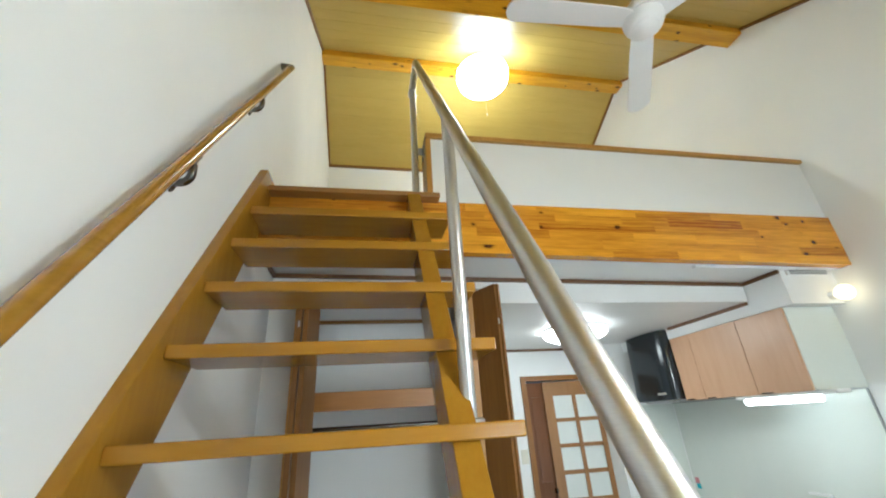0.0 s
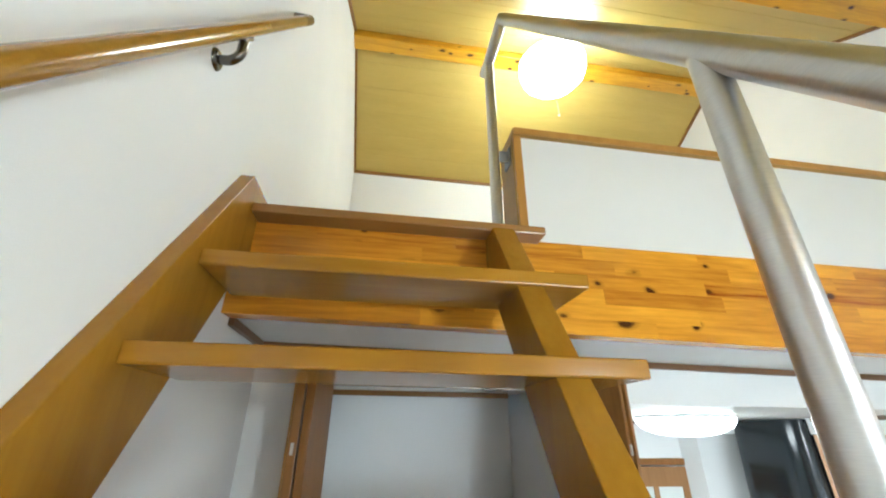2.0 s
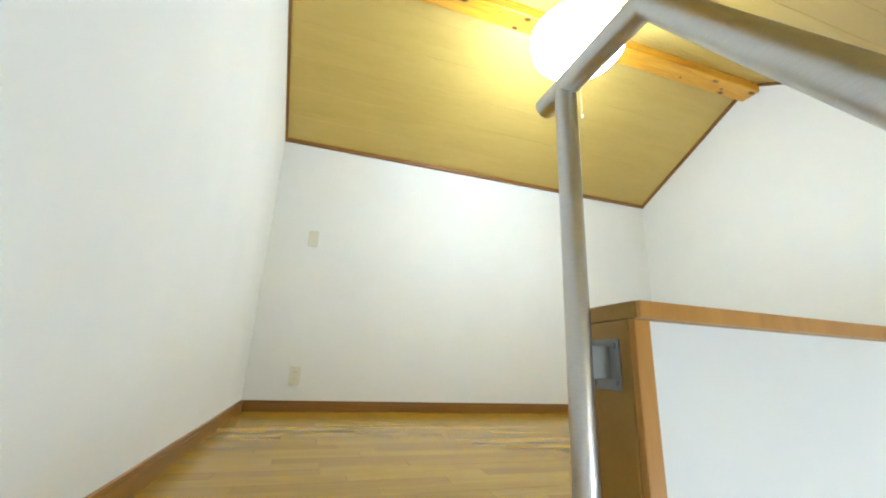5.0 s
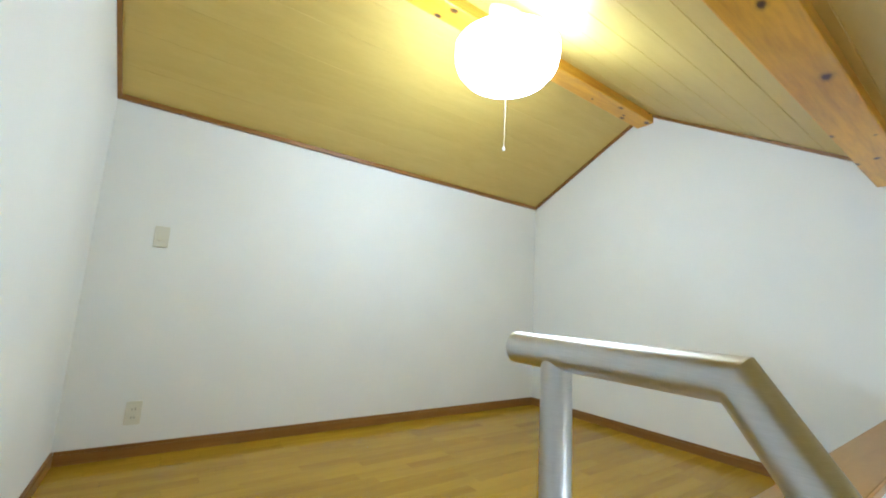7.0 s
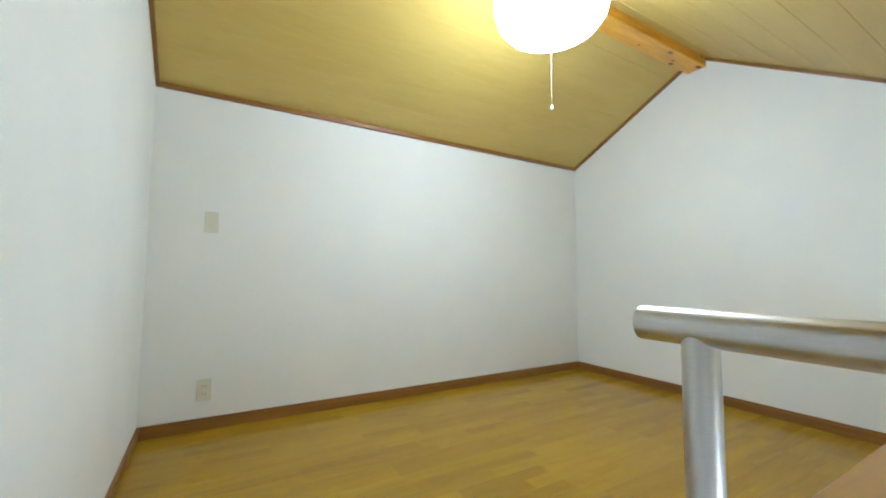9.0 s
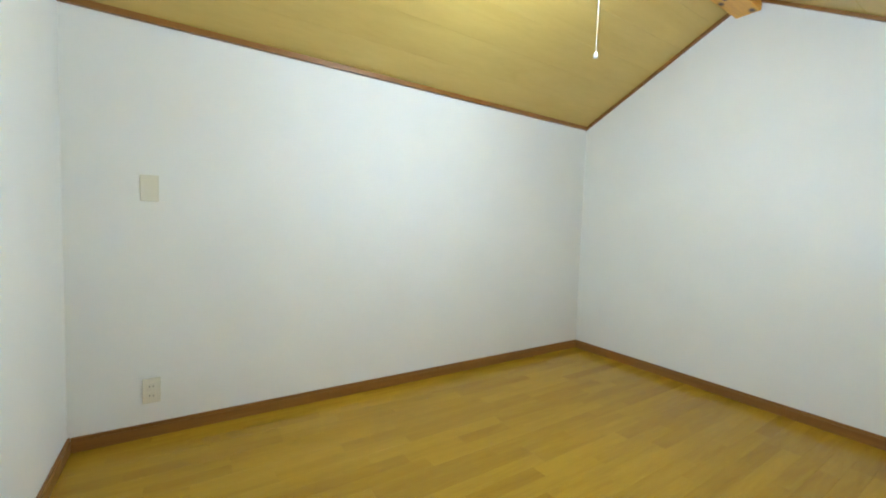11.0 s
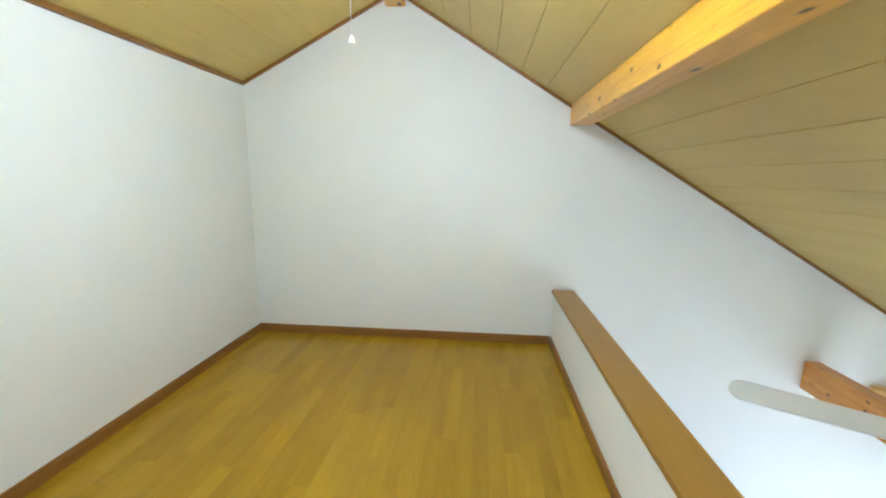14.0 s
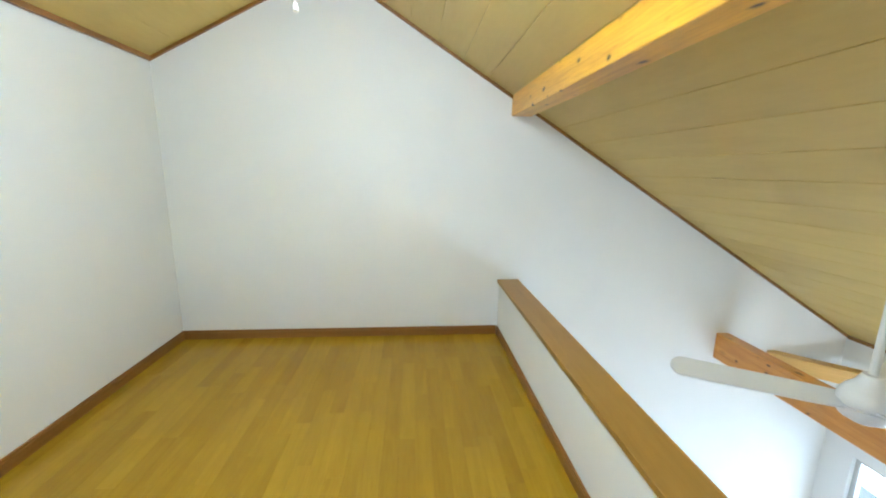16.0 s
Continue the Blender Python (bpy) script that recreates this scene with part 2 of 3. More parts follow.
GROOVE = plain("dark_joint", (0.10, 0.06, 0.02), 0.8)
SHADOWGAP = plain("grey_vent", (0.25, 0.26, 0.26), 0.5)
ROOM_GLOW = glow("white_room_shade", (1.0, 0.93, 0.80), ROOM_E)
LOFT_GLOW = glow("warm_white_shade", (1.0, 0.95, 0.84), LOFT_E)
HALL_GLOW = glow("cool_white_shade", (1.0, 0.93, 0.80), HALL_E)
TUBE_GLOW = glow("fluorescent_diffuser", (0.98, 0.95, 0.84), TUBE_E)
BULB_GLOW = glow("warm_bulb", (1.0, 0.74, 0.38), BULB_E)
FROST = plain("frosted_pane", (0.66, 0.70, 0.68), 0.35, vary=0.03)
CLEAR = glass("clear_window_glass")
ALU = plain("window_aluminium", (0.55, 0.55, 0.54), 0.4, 0.8)
CORD = plain("white_cord", (0.75, 0.75, 0.72), 0.6)
SUBFLOOR = wood("lower_floor_boards", (0.16, 0.115, 0.07), (0.22, 0.165, 0.105), "y", 0.35, 12.0, 0.2)


# ---- mesh helpers ----
def box(bm, x0, x1, y0, y1, z0, z1, bevel=0.0):
    r = bmesh.ops.create_cube(bm, size=1.0)
    bmesh.ops.scale(bm, vec=(x1 - x0, y1 - y0, z1 - z0), verts=r["verts"])
    bmesh.ops.translate(bm, vec=((x0 + x1) / 2, (y0 + y1) / 2, (z0 + z1) / 2), verts=r["verts"])
    if bevel:
        edges = list({e for v in r["verts"] for e in v.link_edges})
        bmesh.ops.bevel(bm, geom=edges, offset=bevel, segments=2, affect="EDGES", profile=0.5)
    return bm


def B(x0, x1, y0, y1, z0, z1, bevel=0.0):
    return box(bmesh.new(), x0, x1, y0, y1, z0, z1, bevel)


def prism_x(points, x0, x1, bevel=0.0):
    """A (y, z) outline drawn out along x."""
    bm = bmesh.new()
    f = bm.faces.new([bm.verts.new((x0, y, z)) for y, z in points])
    r = bmesh.ops.extrude_face_region(bm, geom=[f])
    bmesh.ops.translate(bm, vec=(x1 - x0, 0, 0), verts=[g for g in r["geom"] if isinstance(g, bmesh.types.BMVert)])
    bmesh.ops.recalc_face_normals(bm, faces=bm.faces)
    if bevel:
        bmesh.ops.bevel(bm, geom=list(bm.edges), offset=bevel, segments=2, affect="EDGES", profile=0.5)
    return bm


def tube(bm, points, r, sides=20, caps=True):
    """A round bar along a polyline with mitred bends."""
    pts = [Vector(p) for p in points]
    rings = []
    for i, p in enumerate(pts):
        a = (pts[i] - pts[i - 1]).normalized() if i else (pts[1] - pts[0]).normalized()
        c = (pts[i + 1] - pts[i]).normalized() if i + 1 < len(pts) else a
        t = (a + c).normalized()
        stretch = 1 / max(0.3, t.dot(a))
        if i == 0:
            u = t.cross(Vector((1, 0, 0)) if abs(t.x) < 0.8 else Vector((0, 0, 1))).normalized()
        else:
            u = (u - t * u.dot(t)).normalized()
        w = u.cross(t).normalized()
        side = (c - a)
        ring = []
        for k in range(sides):
            an = 2 * math.pi * k / sides
            o = (u * math.cos(an) + w * math.sin(an)) * r
            if side.length > 1e-4:
                s = side.normalized()
                o = o + s * (o.dot(s)) * (stretch - 1)
            ring.append(bm.verts.new(p + o))
        rings.append(ring)
    for r0, r1 in zip(rings, rings[1:]):
        for k in range(sides):
            bm.faces.new((r0[k], r0[(k + 1) % sides], r1[(k + 1) % sides], r1[k]))
    if caps:
        bm.faces.new(rings[0])
        bm.faces.new(rings[-1])
    bmesh.ops.recalc_face_normals(bm, faces=bm.faces)
    return bm


def lathe(bm, profile, cx, cy, sides=40):
    """(radius, z) profile turned round a vertical axis."""
    rings = []
    for r, z in profile:
        if r < 1e-5:
            rings.append([bm.verts.new((cx, cy, z))])
        else:
            rings.append([bm.verts.new((cx + r * math.cos(2 * math.pi * k / sides), cy + r * math.sin(2 * math.pi * k / sides), z)) for k in range(sides)])
    for a, c in zip(rings, rings[1:]):
        for k in range(sides):
            j = (k + 1) % sides
            if len(a) == 1 and len(c) > 1:
                bm.faces.new((a[0], c[k], c[j]))
            elif len(c) == 1 and len(a) > 1:
                bm.faces.new((a[k], a[j], c[0]))
            elif len(a) > 1:
                bm.faces.new((a[k], a[j], c[j], c[k]))
    bmesh.ops.recalc_face_normals(bm, faces=bm.faces)
    return bm


def mesh_of(name, bm, mat, smooth=False):
    me = bpy.data.meshes.new(name)
    bm.to_mesh(me)
    bm.free()
    me.materials.append(mat)
    if smooth:
        for p in me.polygons:
            p.use_smooth = True
        me.set_sharp_from_angle(angle=radians(38))
    return me


def solid(name, bm, mat, label="", category="", kind="", group="", smooth=False):
    return tagged(new(name, mesh_of(name, bm, mat, smooth)), label, category, group, kind)


def part(name, bm, mat, parent, label="", smooth=False):
    ob = new(name, mesh_of(name, bm, mat, smooth))
    ob.parent = parent
    ob.matrix_parent_inverse = parent.matrix_world.inverted()
    return tagged(ob, label)


def thing(name, place, label, category, group=""):
    ob = new(name)
    ob.location = place
    ob.matrix_world = Matrix.Translation(place)
    ob.empty_display_size = 0.1
    return tagged(ob, label, category, group)


def structure(name, bm, mat, label, category):
    return solid(name, bm, mat, label, category, "structure")


# ---- large structure ----
T = 0.12
gable = [(FRONT - T, FLOOR - 0.2), (D + T, FLOOR - 0.2), (D + T, roof(D) + 0.0), (RIDGE_Y, RIDGE_Z + 0.14), (FRONT - T, roof(FRONT - T) + 0.14)]
structure("wall_left", prism_x(gable, -T, 0.0), PAPER, "white embossed wallpaper wall beside the stairs", "wall")
structure("wall_right", prism_x(gable, W, W + T), PAPER, "white embossed wallpaper gable wall", "wall")
structure("wall_loft_back", B(0, W, D, D + T, -0.3, EAVE + 0.06), PAPER, "white wallpaper back wall of the loft", "wall")

# window wall of the lower room with its opening
wx0, wx1, wz0, wz1 = 1.25, 3.15, -2.22, -1.06
bm = bmesh.new()
box(bm, 0, wx0, FRONT - T, FRONT, FLOOR, roof(FRONT) + 0.03)
box(bm, wx1, W, FRONT - T, FRONT, FLOOR, roof(FRONT) + 0.03)
box(bm, wx0, wx1, FRONT - T, FRONT, wz1, roof(FRONT) + 0.03)
box(bm, wx0, wx1, FRONT - T, FRONT, FLOOR, wz0)
structure("wall_front", bm, PAPER, "white wallpaper wall with a wide window opening", "wall")
win = thing("window_1", (2.2, FRONT - 0.06, wz0), "wide aluminium sliding window letting in daylight", "window")
win["kind"] = "structure"
bm = bmesh.new()
for x0, x1, z0, z1 in ((wx0, wx1, wz0, wz0 + 0.04), (wx0, wx1, wz1 - 0.04, wz1), (wx0, wx0 + 0.04, wz0 + 0.04, wz1 - 0.04), (wx1 - 0.04, wx1, wz0 + 0.04, wz1 - 0.04), (2.18, 2.22, wz0 + 0.04, wz1 - 0.04)):
    box(bm, x0, x1, FRONT - 0.09, FRONT - 0.04, z0, z1)
part("window_frame", bm, ALU, win)
for x0, x1 in ((wx0 + 0.04, 2.18), (2.22, wx1 - 0.04)):
    pane = part("pane", B(x0, x1, FRONT - 0.068, FRONT - 0.062, wz0 + 0.04, wz1 - 0.04), CLEAR, win)
    pane.visible_shadow = False

structure("floor", B(0, W, FRONT, 3.0, FLOOR - 0.2, FLOOR), SUBFLOOR, "brown board floor of the lower room", "floor")
structure("ground", B(-60, 60, -90, FRONT - T, FLOOR - 0.6, FLOOR - 0.5), plain("outside_ground", (0.2, 0.2, 0.18), 0.9), "plain grey ground outside the window", "ground")

backdrop = structure("backdrop", B(-3.0, 8.0, FRONT - 2.6, FRONT - 2.5, FLOOR - 0.4, 2.0), glow("bright_overcast_distance", (1.0, 0.975, 0.93), 7.0), "pale bright daylight beyond the window", "backdrop")

# sloped ceiling: boards along x with open joints over a dark backing
def ceiling_slope(y0, y1, width, gap, chamfer):
    bm = bmesh.new()
    z0, z1 = roof(y0) + 0.022, roof(y1) + 0.022
    n = max(1, round(math.hypot(y1 - y0, z1 - z0) / width))
    up = Vector((0, z0 - z1, y1 - y0)).normalized()
    if up.z < 0:
        up = -up
    for i in range(n):
        a = Vector((0, y0 + (y1 - y0) * i / n, z0 + (z1 - z0) * i / n))
        c = Vector((0, y0 + (y1 - y0) * (i + 1) / n, z0 + (z1 - z0) * (i + 1) / n))
        d = (c - a).normalized()
        a, c = a + d * gap, c - d * gap
        ring = [a + d * chamfer, a + up * 0.003, a + up * 0.012, c + up * 0.012, c + up * 0.003, c - d * chamfer]
        lo = [bm.verts.new((0.0, p.y, p.z)) for p in ring]
        hi = [bm.verts.new((W, p.y, p.z)) for p in ring]
        bm.faces.new(lo)
        bm.faces.new(hi)
        for k in range(6):
            bm.faces.new((lo[k], lo[(k + 1) % 6], hi[(k + 1) % 6], hi[k]))
    bmesh.ops.recalc_face_normals(bm, faces=bm.faces)
    return bm


structure("ceiling_front_slope", ceiling_slope(FRONT, RIDGE_Y, 0.2063, 0.0004, 0.0020), CEIL, "yellow wood-grain boarded sloping ceiling over the room", "ceiling")
structure("ceiling_back_slope", ceiling_slope(RIDGE_Y, D, 0.2063, 0.0001, 0.0005), CEIL, "yellow wood-grain boarded sloping ceiling over the loft", "ceiling")
structure("roof_deck", prism_x([(FRONT - T, roof(FRONT - T) + 0.036), (RIDGE_Y, RIDGE_Z + 0.036), (D + T, roof(D + T) + 0.036), (D + T, roof(D + T) + 0.15), (RIDGE_Y, RIDGE_Z + 0.15), (FRONT - T, roof(FRONT - T) + 0.15)], -T, W + T), GROOVE, "dark roof deck above the ceiling boards", "roof")


def slope_trim(name, x0, x1, y0, y1):
    return structure(name, prism_x([(y0, roof(y0)), (y1, roof(y1)), (y1, roof(y1) + 0.021), (y0, roof(y0) + 0.021)], x0, x1), TRIM_Y, "narrow dark brown ceiling edge moulding", "trim")


for x0, x1 in ((0.0, 0.02), (W - 0.02, W)):
    slope_trim("trim", x0, x1, FRONT, RIDGE_Y - 0.001)
    slope_trim("trim", x0, x1, RIDGE_Y + 0.001, D)
structure("trim", B(0.02, W - 0.02, D - 0.02, D, roof(D), roof(D) + 0.028), TRIM, "narrow dark brown ceiling edge moulding", "trim")
structure("trim", B(0.02, W - 0.02, FRONT, FRONT + 0.02, roof(FRONT), roof(FRONT) + 0.03), TRIM, "narrow dark brown ceiling edge moulding", "trim")

# roof timbers
structure("ridge_beam", B(0.0, W, 1.26, 1.395, 2.425, 2.60, 0.006), BEAM, "knotty pine ridge beam under the roof peak", "beam")
structure("purlin_beam", B(0.0, W, -0.045, 0.095, 1.63, 1.85, 0.006), BEAM, "knotty pine purlin beam on the sloping ceiling", "beam")
structure("tie_beam", B(0.0, W, -1.80, -1.695, -0.25, -0.035, 0.006), TIE, "orange pine tie beam crossing the lower room", "beam")
brace = solid("corner_brace", B(-0.43, 0.57, -0.05, 0.05, -0.06, 0.06, 0.005), BRACE, "short diagonal pine corner brace between beam and wall", "beam", "structure")
brace.matrix_world = pose(W - 0.40, -2.58, -0.262, 0, 0, 45)

# loft slab, parapet, cap and front beam
structure("loft_slab", B(0, W, 0.06, D, -0.25, -0.012), PAINT_WHITE, "white underside slab of the loft", "floor")
PX0 = 0.835          # stair side end of the parapet
structure("parapet_wall", B(PX0, W, 0.012, 0.138, -0.012, 0.412), PAPER, "low white wallpapered parapet wall of the loft", "wall")
structure("parapet_cap", B(PX0 - 0.03, W, -0.004, 0.152, 0.412, 0.438, 0.003), CAPWOOD, "tan wooden cap board on the parapet", "trim")
# thin added strip: light on the cap's front edge, put into its colour
structure("parapet_cap_edge", B(PX0 - 0.028, W, -0.012, -0.004, 0.4125, 0.4375, 0.002), CASING, "lit front edge of the parapet cap, coloured orange-brown", "trim")
structure("parapet_end_board", B(PX0 - 0.03, PX0, 0.013, 0.148, 0.012, 0.412, 0.003), CAPWOOD, "tan wooden end board closing the parapet", "trim")
# end board's front edge catches the light; the brighter colour stands for that
structure("parapet_edge_strip", B(PX0 - 0.028, PX0, 0.0, 0.013, 0.012, 0.412, 0.002), CASING, "lit front edge of the parapet end board, coloured orange-brown", "trim")


def fall(x):
    """Level of the beam's underside, which drops slightly towards the kitchen."""
    return -0.273 - 0.016 * x


def wedge(bm, x0, x1, y0, y1, lo, hi):
    """Board whose lower and upper faces follow functions of x."""
    v = [bm.verts.new(p) for p in ((x0, y0, lo(x0)), (x1, y0, lo(x1)), (x1, y1, lo(x1)), (x0, y1, lo(x0)), (x0, y0, hi(x0)), (x1, y0, hi(x1)), (x1, y1, hi(x1)), (x0, y1, hi(x0)))]
    for q in ((0, 3, 2, 1), (4, 5, 6, 7), (0, 1, 5, 4), (1, 2, 6, 5), (2, 3, 7, 6), (3, 0, 4, 7)):
        bm.faces.new([v[i] for i in q])
    return bm


beam = thing("loft_edge_beam", (W / 2, 0.03, -0.317), "laminated knotty pine beam along the loft edge", "beam")
beam["kind"] = "structure"
part("core", wedge(bmesh.new(), 0.0, W, 0.006, 0.06, lambda x: fall(x) + 0.002, lambda x: -0.014), PINE, beam)

# nosing at the head of the stairs
structure("stair_nosing", B(0.036, 0.858, -0.067, 0.04, -0.012, 0.014, 0.004), NOSING, "reddish brown wooden nosing board at the loft edge", "trim")


def skirting(x0, x1, y0, y1, mat=TRIM):
    bm = B(x0, x1, y0, y1, 0.0, 0.050, 0.0015)
    inset = 0.004
    across = x1 - x0 > y1 - y0
    if across:
        front = y1 < 1.0
        a, c = (y0, y1 - inset) if front else (y0 + inset, y1)
        box(bm, x0, x1, a, c, 0.050, 0.0535)
        box(bm, x0, x1, a + (0 if front else -0.002), c + (0.002 if front else 0), 0.0535, 0.067, 0.0015)
    else:
        low_side = x0 < 1.0
        a, c = (x0, x1 - inset) if low_side else (x0 + inset, x1)
        box(bm, a, c, y0, y1, 0.050, 0.0535)
        box(bm, a + (0 if low_side else -0.002), c + (0.002 if low_side else 0), y0, y1, 0.0535, 0.067, 0.0015)
    return structure("baseboard", bm, mat, "brown wooden baseboard along the loft wall", "baseboard")


skirting(0.012, W - 0.012, D - 0.012, D)
skirting(W - 0.012, W, 0.15, D, TRIM_Y)
skirting(0.0, 0.012, 0.105, D, TRIM_Y)
skirting(PX0, W - 0.012, 0.138, 0.150)

# lower ceilings, closet and hall shell
CY = 0.386           # closet front
structure("ceiling_soffit", wedge(bmesh.new(), 0, W, 0.06, CY, lambda x: fall(x) + 0.006, lambda x: -0.252), PAINT_WHITE, "white soffit under the loft edge", "ceiling")
structure("ceiling_hall", B(1.16, 2.99, CY, 2.6, -0.441, -0.252), PAINT_WHITE, "white lower hall ceiling", "ceiling")
structure("ceiling_closet", B(0.0, 1.16, CY + 0.07, 1.22, -0.345, -0.252), PAINT_WHITE, "white closet ceiling", "ceiling")
structure("trim", wedge(bmesh.new(), 0.015, 2.975, CY - 0.018, CY - 0.0005, lambda x: fall(x) - 0.017, lambda x: fall(x) + 0.005), DARKTRIM, "dark brown crown moulding under the loft", "trim")
structure("trim", B(0.0, 0.015, 0.062, CY - 0.0005, -0.290, -0.268), DARKTRIM, "dark brown crown moulding beside the stairs", "trim")
structure("trim", B(2.975, 2.99, 0.12, CY - 0.0005, -0.338, -0.316), DARKTRIM, "dark brown crown moulding beside the bulkhead", "trim")
structure("trim", B(2.972, 2.99, CY + 0.01, 1.16, -0.463, -0.441), DARKTRIM, "dark brown crown moulding above the wall cabinets", "trim")
structure("trim", B(1.16, 2.75, 2.032, 2.05, -0.463, -0.441), DARKTRIM, "dark brown crown moulding over the hall door", "trim")
structure("wall_closet_left", B(0.0, 0.135, CY, CY + 0.07, FLOOR, -0.252), PAPER, "white wallpapered strip beside the closet", "wall")
structure("wall_closet_head", B(0.135, 1.16, CY, CY + 0.07, -0.35, -0.252), PAPER, "white wallpapered strip above the closet", "wall")
structure("wall_closet_right", B(1.10, 1.16, CY, 2.05, FLOOR, -0.441), PAPER, "white wallpapered closet side wall", "wall")
structure("wall_closet_back", B(0.0, 1.10, 1.15, 1.22, FLOOR, -0.345), PAPER, "white wallpapered closet back wall", "wall")
structure("bulkhead", B(2.99, W, 0.12, 1.85, -0.53, -0.302), PAPER, "white bulkhead above the kitchen wall cabinets", "wall")
structure("wall_kitchen_end", B(2.745, W, 1.85, 2.05, FLOOR, -0.441), PAPER, "white end wall beside the range hood", "wall")
bm = bmesh.new()
box(bm, 1.16, 1.96, 2.05, 2.12, FLOOR, -0.441)
box(bm, 1.96, 2.85, 2.05, 2.12, -0.70, -0.441)
box(bm, 2.85, W, 2.05, 2.12, FLOOR, -0.441)
structure("wall_hall_end", bm, PAPER, "white hall end wall with a doorway", "wall")
structure("wall_behind_hall", B(1.16, W, 3.0, 3.1, FLOOR, -0.30), PAPER, "plain white wall beyond the hall door", "wall")
panel = thing("kitchen_splashback", (W, 1.0, -1.7), "glossy pale kitchen splashback panel with a joint", "panel")
panel["kind"] = "structure"
part("board", B(W - 0.006, W, 0.215, 1.842, -2.0, -1.02), PANEL, panel)
part("board", B(2.86, W - 0.008, 1.844, 1.85, -2.0, -1.02), PANEL, panel)
part("joint_strip", B(W - 0.010, W - 0.006, 1.836, 1.844, -2.0, -1.02), PAINT_WHITE, panel)
part("edge_strip", B(W - 0.009, W, 0.205, 0.215, -2.0, -1.015), SHADOWGAP, panel)
part("top_strip", B(W - 0.008, W, 0.215, 1.845, -1.02, -1.014), SHADOWGAP, panel)

# ---- stairs ----
def nose(k):
    return -0.115 - RUN * k


stairs = thing("staircase", (0.4, -1.8, FLOOR), "open honey-stained wooden staircase with thick treads", "stairs")
SL = RISE / RUN


def front_y(z, off):
    return off + z / SL


fb = front_y(FLOOR, -0.150)
left = [(fb, FLOOR), (-0.095, 0.078), (0.058, 0.078), (0.10, 0.034), (0.10, 0.004), (-0.004, 0.004), (-0.004, -0.118), (-0.004 + (FLOOR + 0.118) / SL, FLOOR)]
part("stringer", prism_x(left, 0.0, 0.036, 0.002), STRINGER, stairs)
right = [(front_y(FLOOR, -0.078), FLOOR), (front_y(-0.014, -0.078), -0.014), (-0.004, -0.014), (-0.004, -0.118), (-0.004 + (FLOOR + 0.118) / SL, FLOOR)]
part("stringer", prism_x(right, 0.690, 0.752, 0.002), STRINGER, stairs)
for k in range(1, 12):
    y, z = nose(k), -RISE * k
    part("tread", B(0.036, 0.855, y, min(y + 0.203, -0.004), z - 0.034, z, 0.004), STAIR, stairs)

# ---- stainless rail ----
RX = 0.75
rail = thing("stair_guardrail", (RX, -0.77, -RISE * 5), "brushed stainless steel guardrail beside the stairs", "handrail")
bend, low = (RX, -0.135, 0.822), (RX, -1.62, 0.822 - 1.50 * 1.485)
part("rail", tube(bmesh.new(), [(RX, 0.118, 0.822), bend, low], 0.0205, 28), STEEL, rail, smooth=True)
part("post", tube(bmesh.new(), [(RX, 0.052, 0.012), (RX, 0.052, 0.815)], 0.0185, 28), STEEL, rail, smooth=True)
part("base_plate", lathe(bmesh.new(), [(0, 0.020), (0.030, 0.020), (0.036, 0.016), (0.036, 0.0)], RX, 0.052), STEEL, rail, smooth=True)
zt = 0.822 - 1.50 * (0.77 - 0.135)
part("post", tube(bmesh.new(), [(RX, -0.77, -RISE * 5), (RX, -0.77, zt)], 0.0185, 28), STEEL, rail, smooth=True)
part("base_plate", lathe(bmesh.new(), [(0, 0.010 - RISE * 5), (0.030, 0.010 - RISE * 5), (0.036, 0.006 - RISE * 5), (0.036, -RISE * 5)], RX, -0.77), STEEL, rail, smooth=True)
bm = bmesh.new()
box(bm, PX0 - 0.034, PX0 - 0.030, 0.030, 0.092, 0.312, 0.385, 0.001)
box(bm, RX + 0.014, PX0 - 0.034, 0.048, 0.056, 0.328, 0.374, 0.001)
for yy in (0.038, 0.084):
    for zz in (0.322, 0.375):
        box(bm, PX0 - 0.038, PX0 - 0.034, yy - 0.004, yy + 0.004, zz - 0.004, zz + 0.004)
part("wall_bracket", bm, SHADOWGAP, rail, "grey steel bracket fixing the post to the parapet end")

# ---- wooden wall handrail ----
HX = 0.052
hand = thing("wall_handrail", (HX, -0.7, -0.2), "varnished round wooden handrail on metal wall brackets", "handrail")
h_top = (HX, -0.02, 0.815)
h_low = (HX, -1.85, 0.815 - 1.49 * 1.83)
part("rail", tube(bmesh.new(), [h_top, h_low], 0.0175, 24), RAILWOOD, hand, smooth=True)
part("end_cap", tube(bmesh.new(), [(HX, -0.055, 0.763), (HX, -0.005, 0.837), (0.03, 0.0, 0.845), (0.0, 0.0, 0.845)], 0.0185, 20), DARKSTEEL, hand, "dark nickel end elbow", smooth=True)


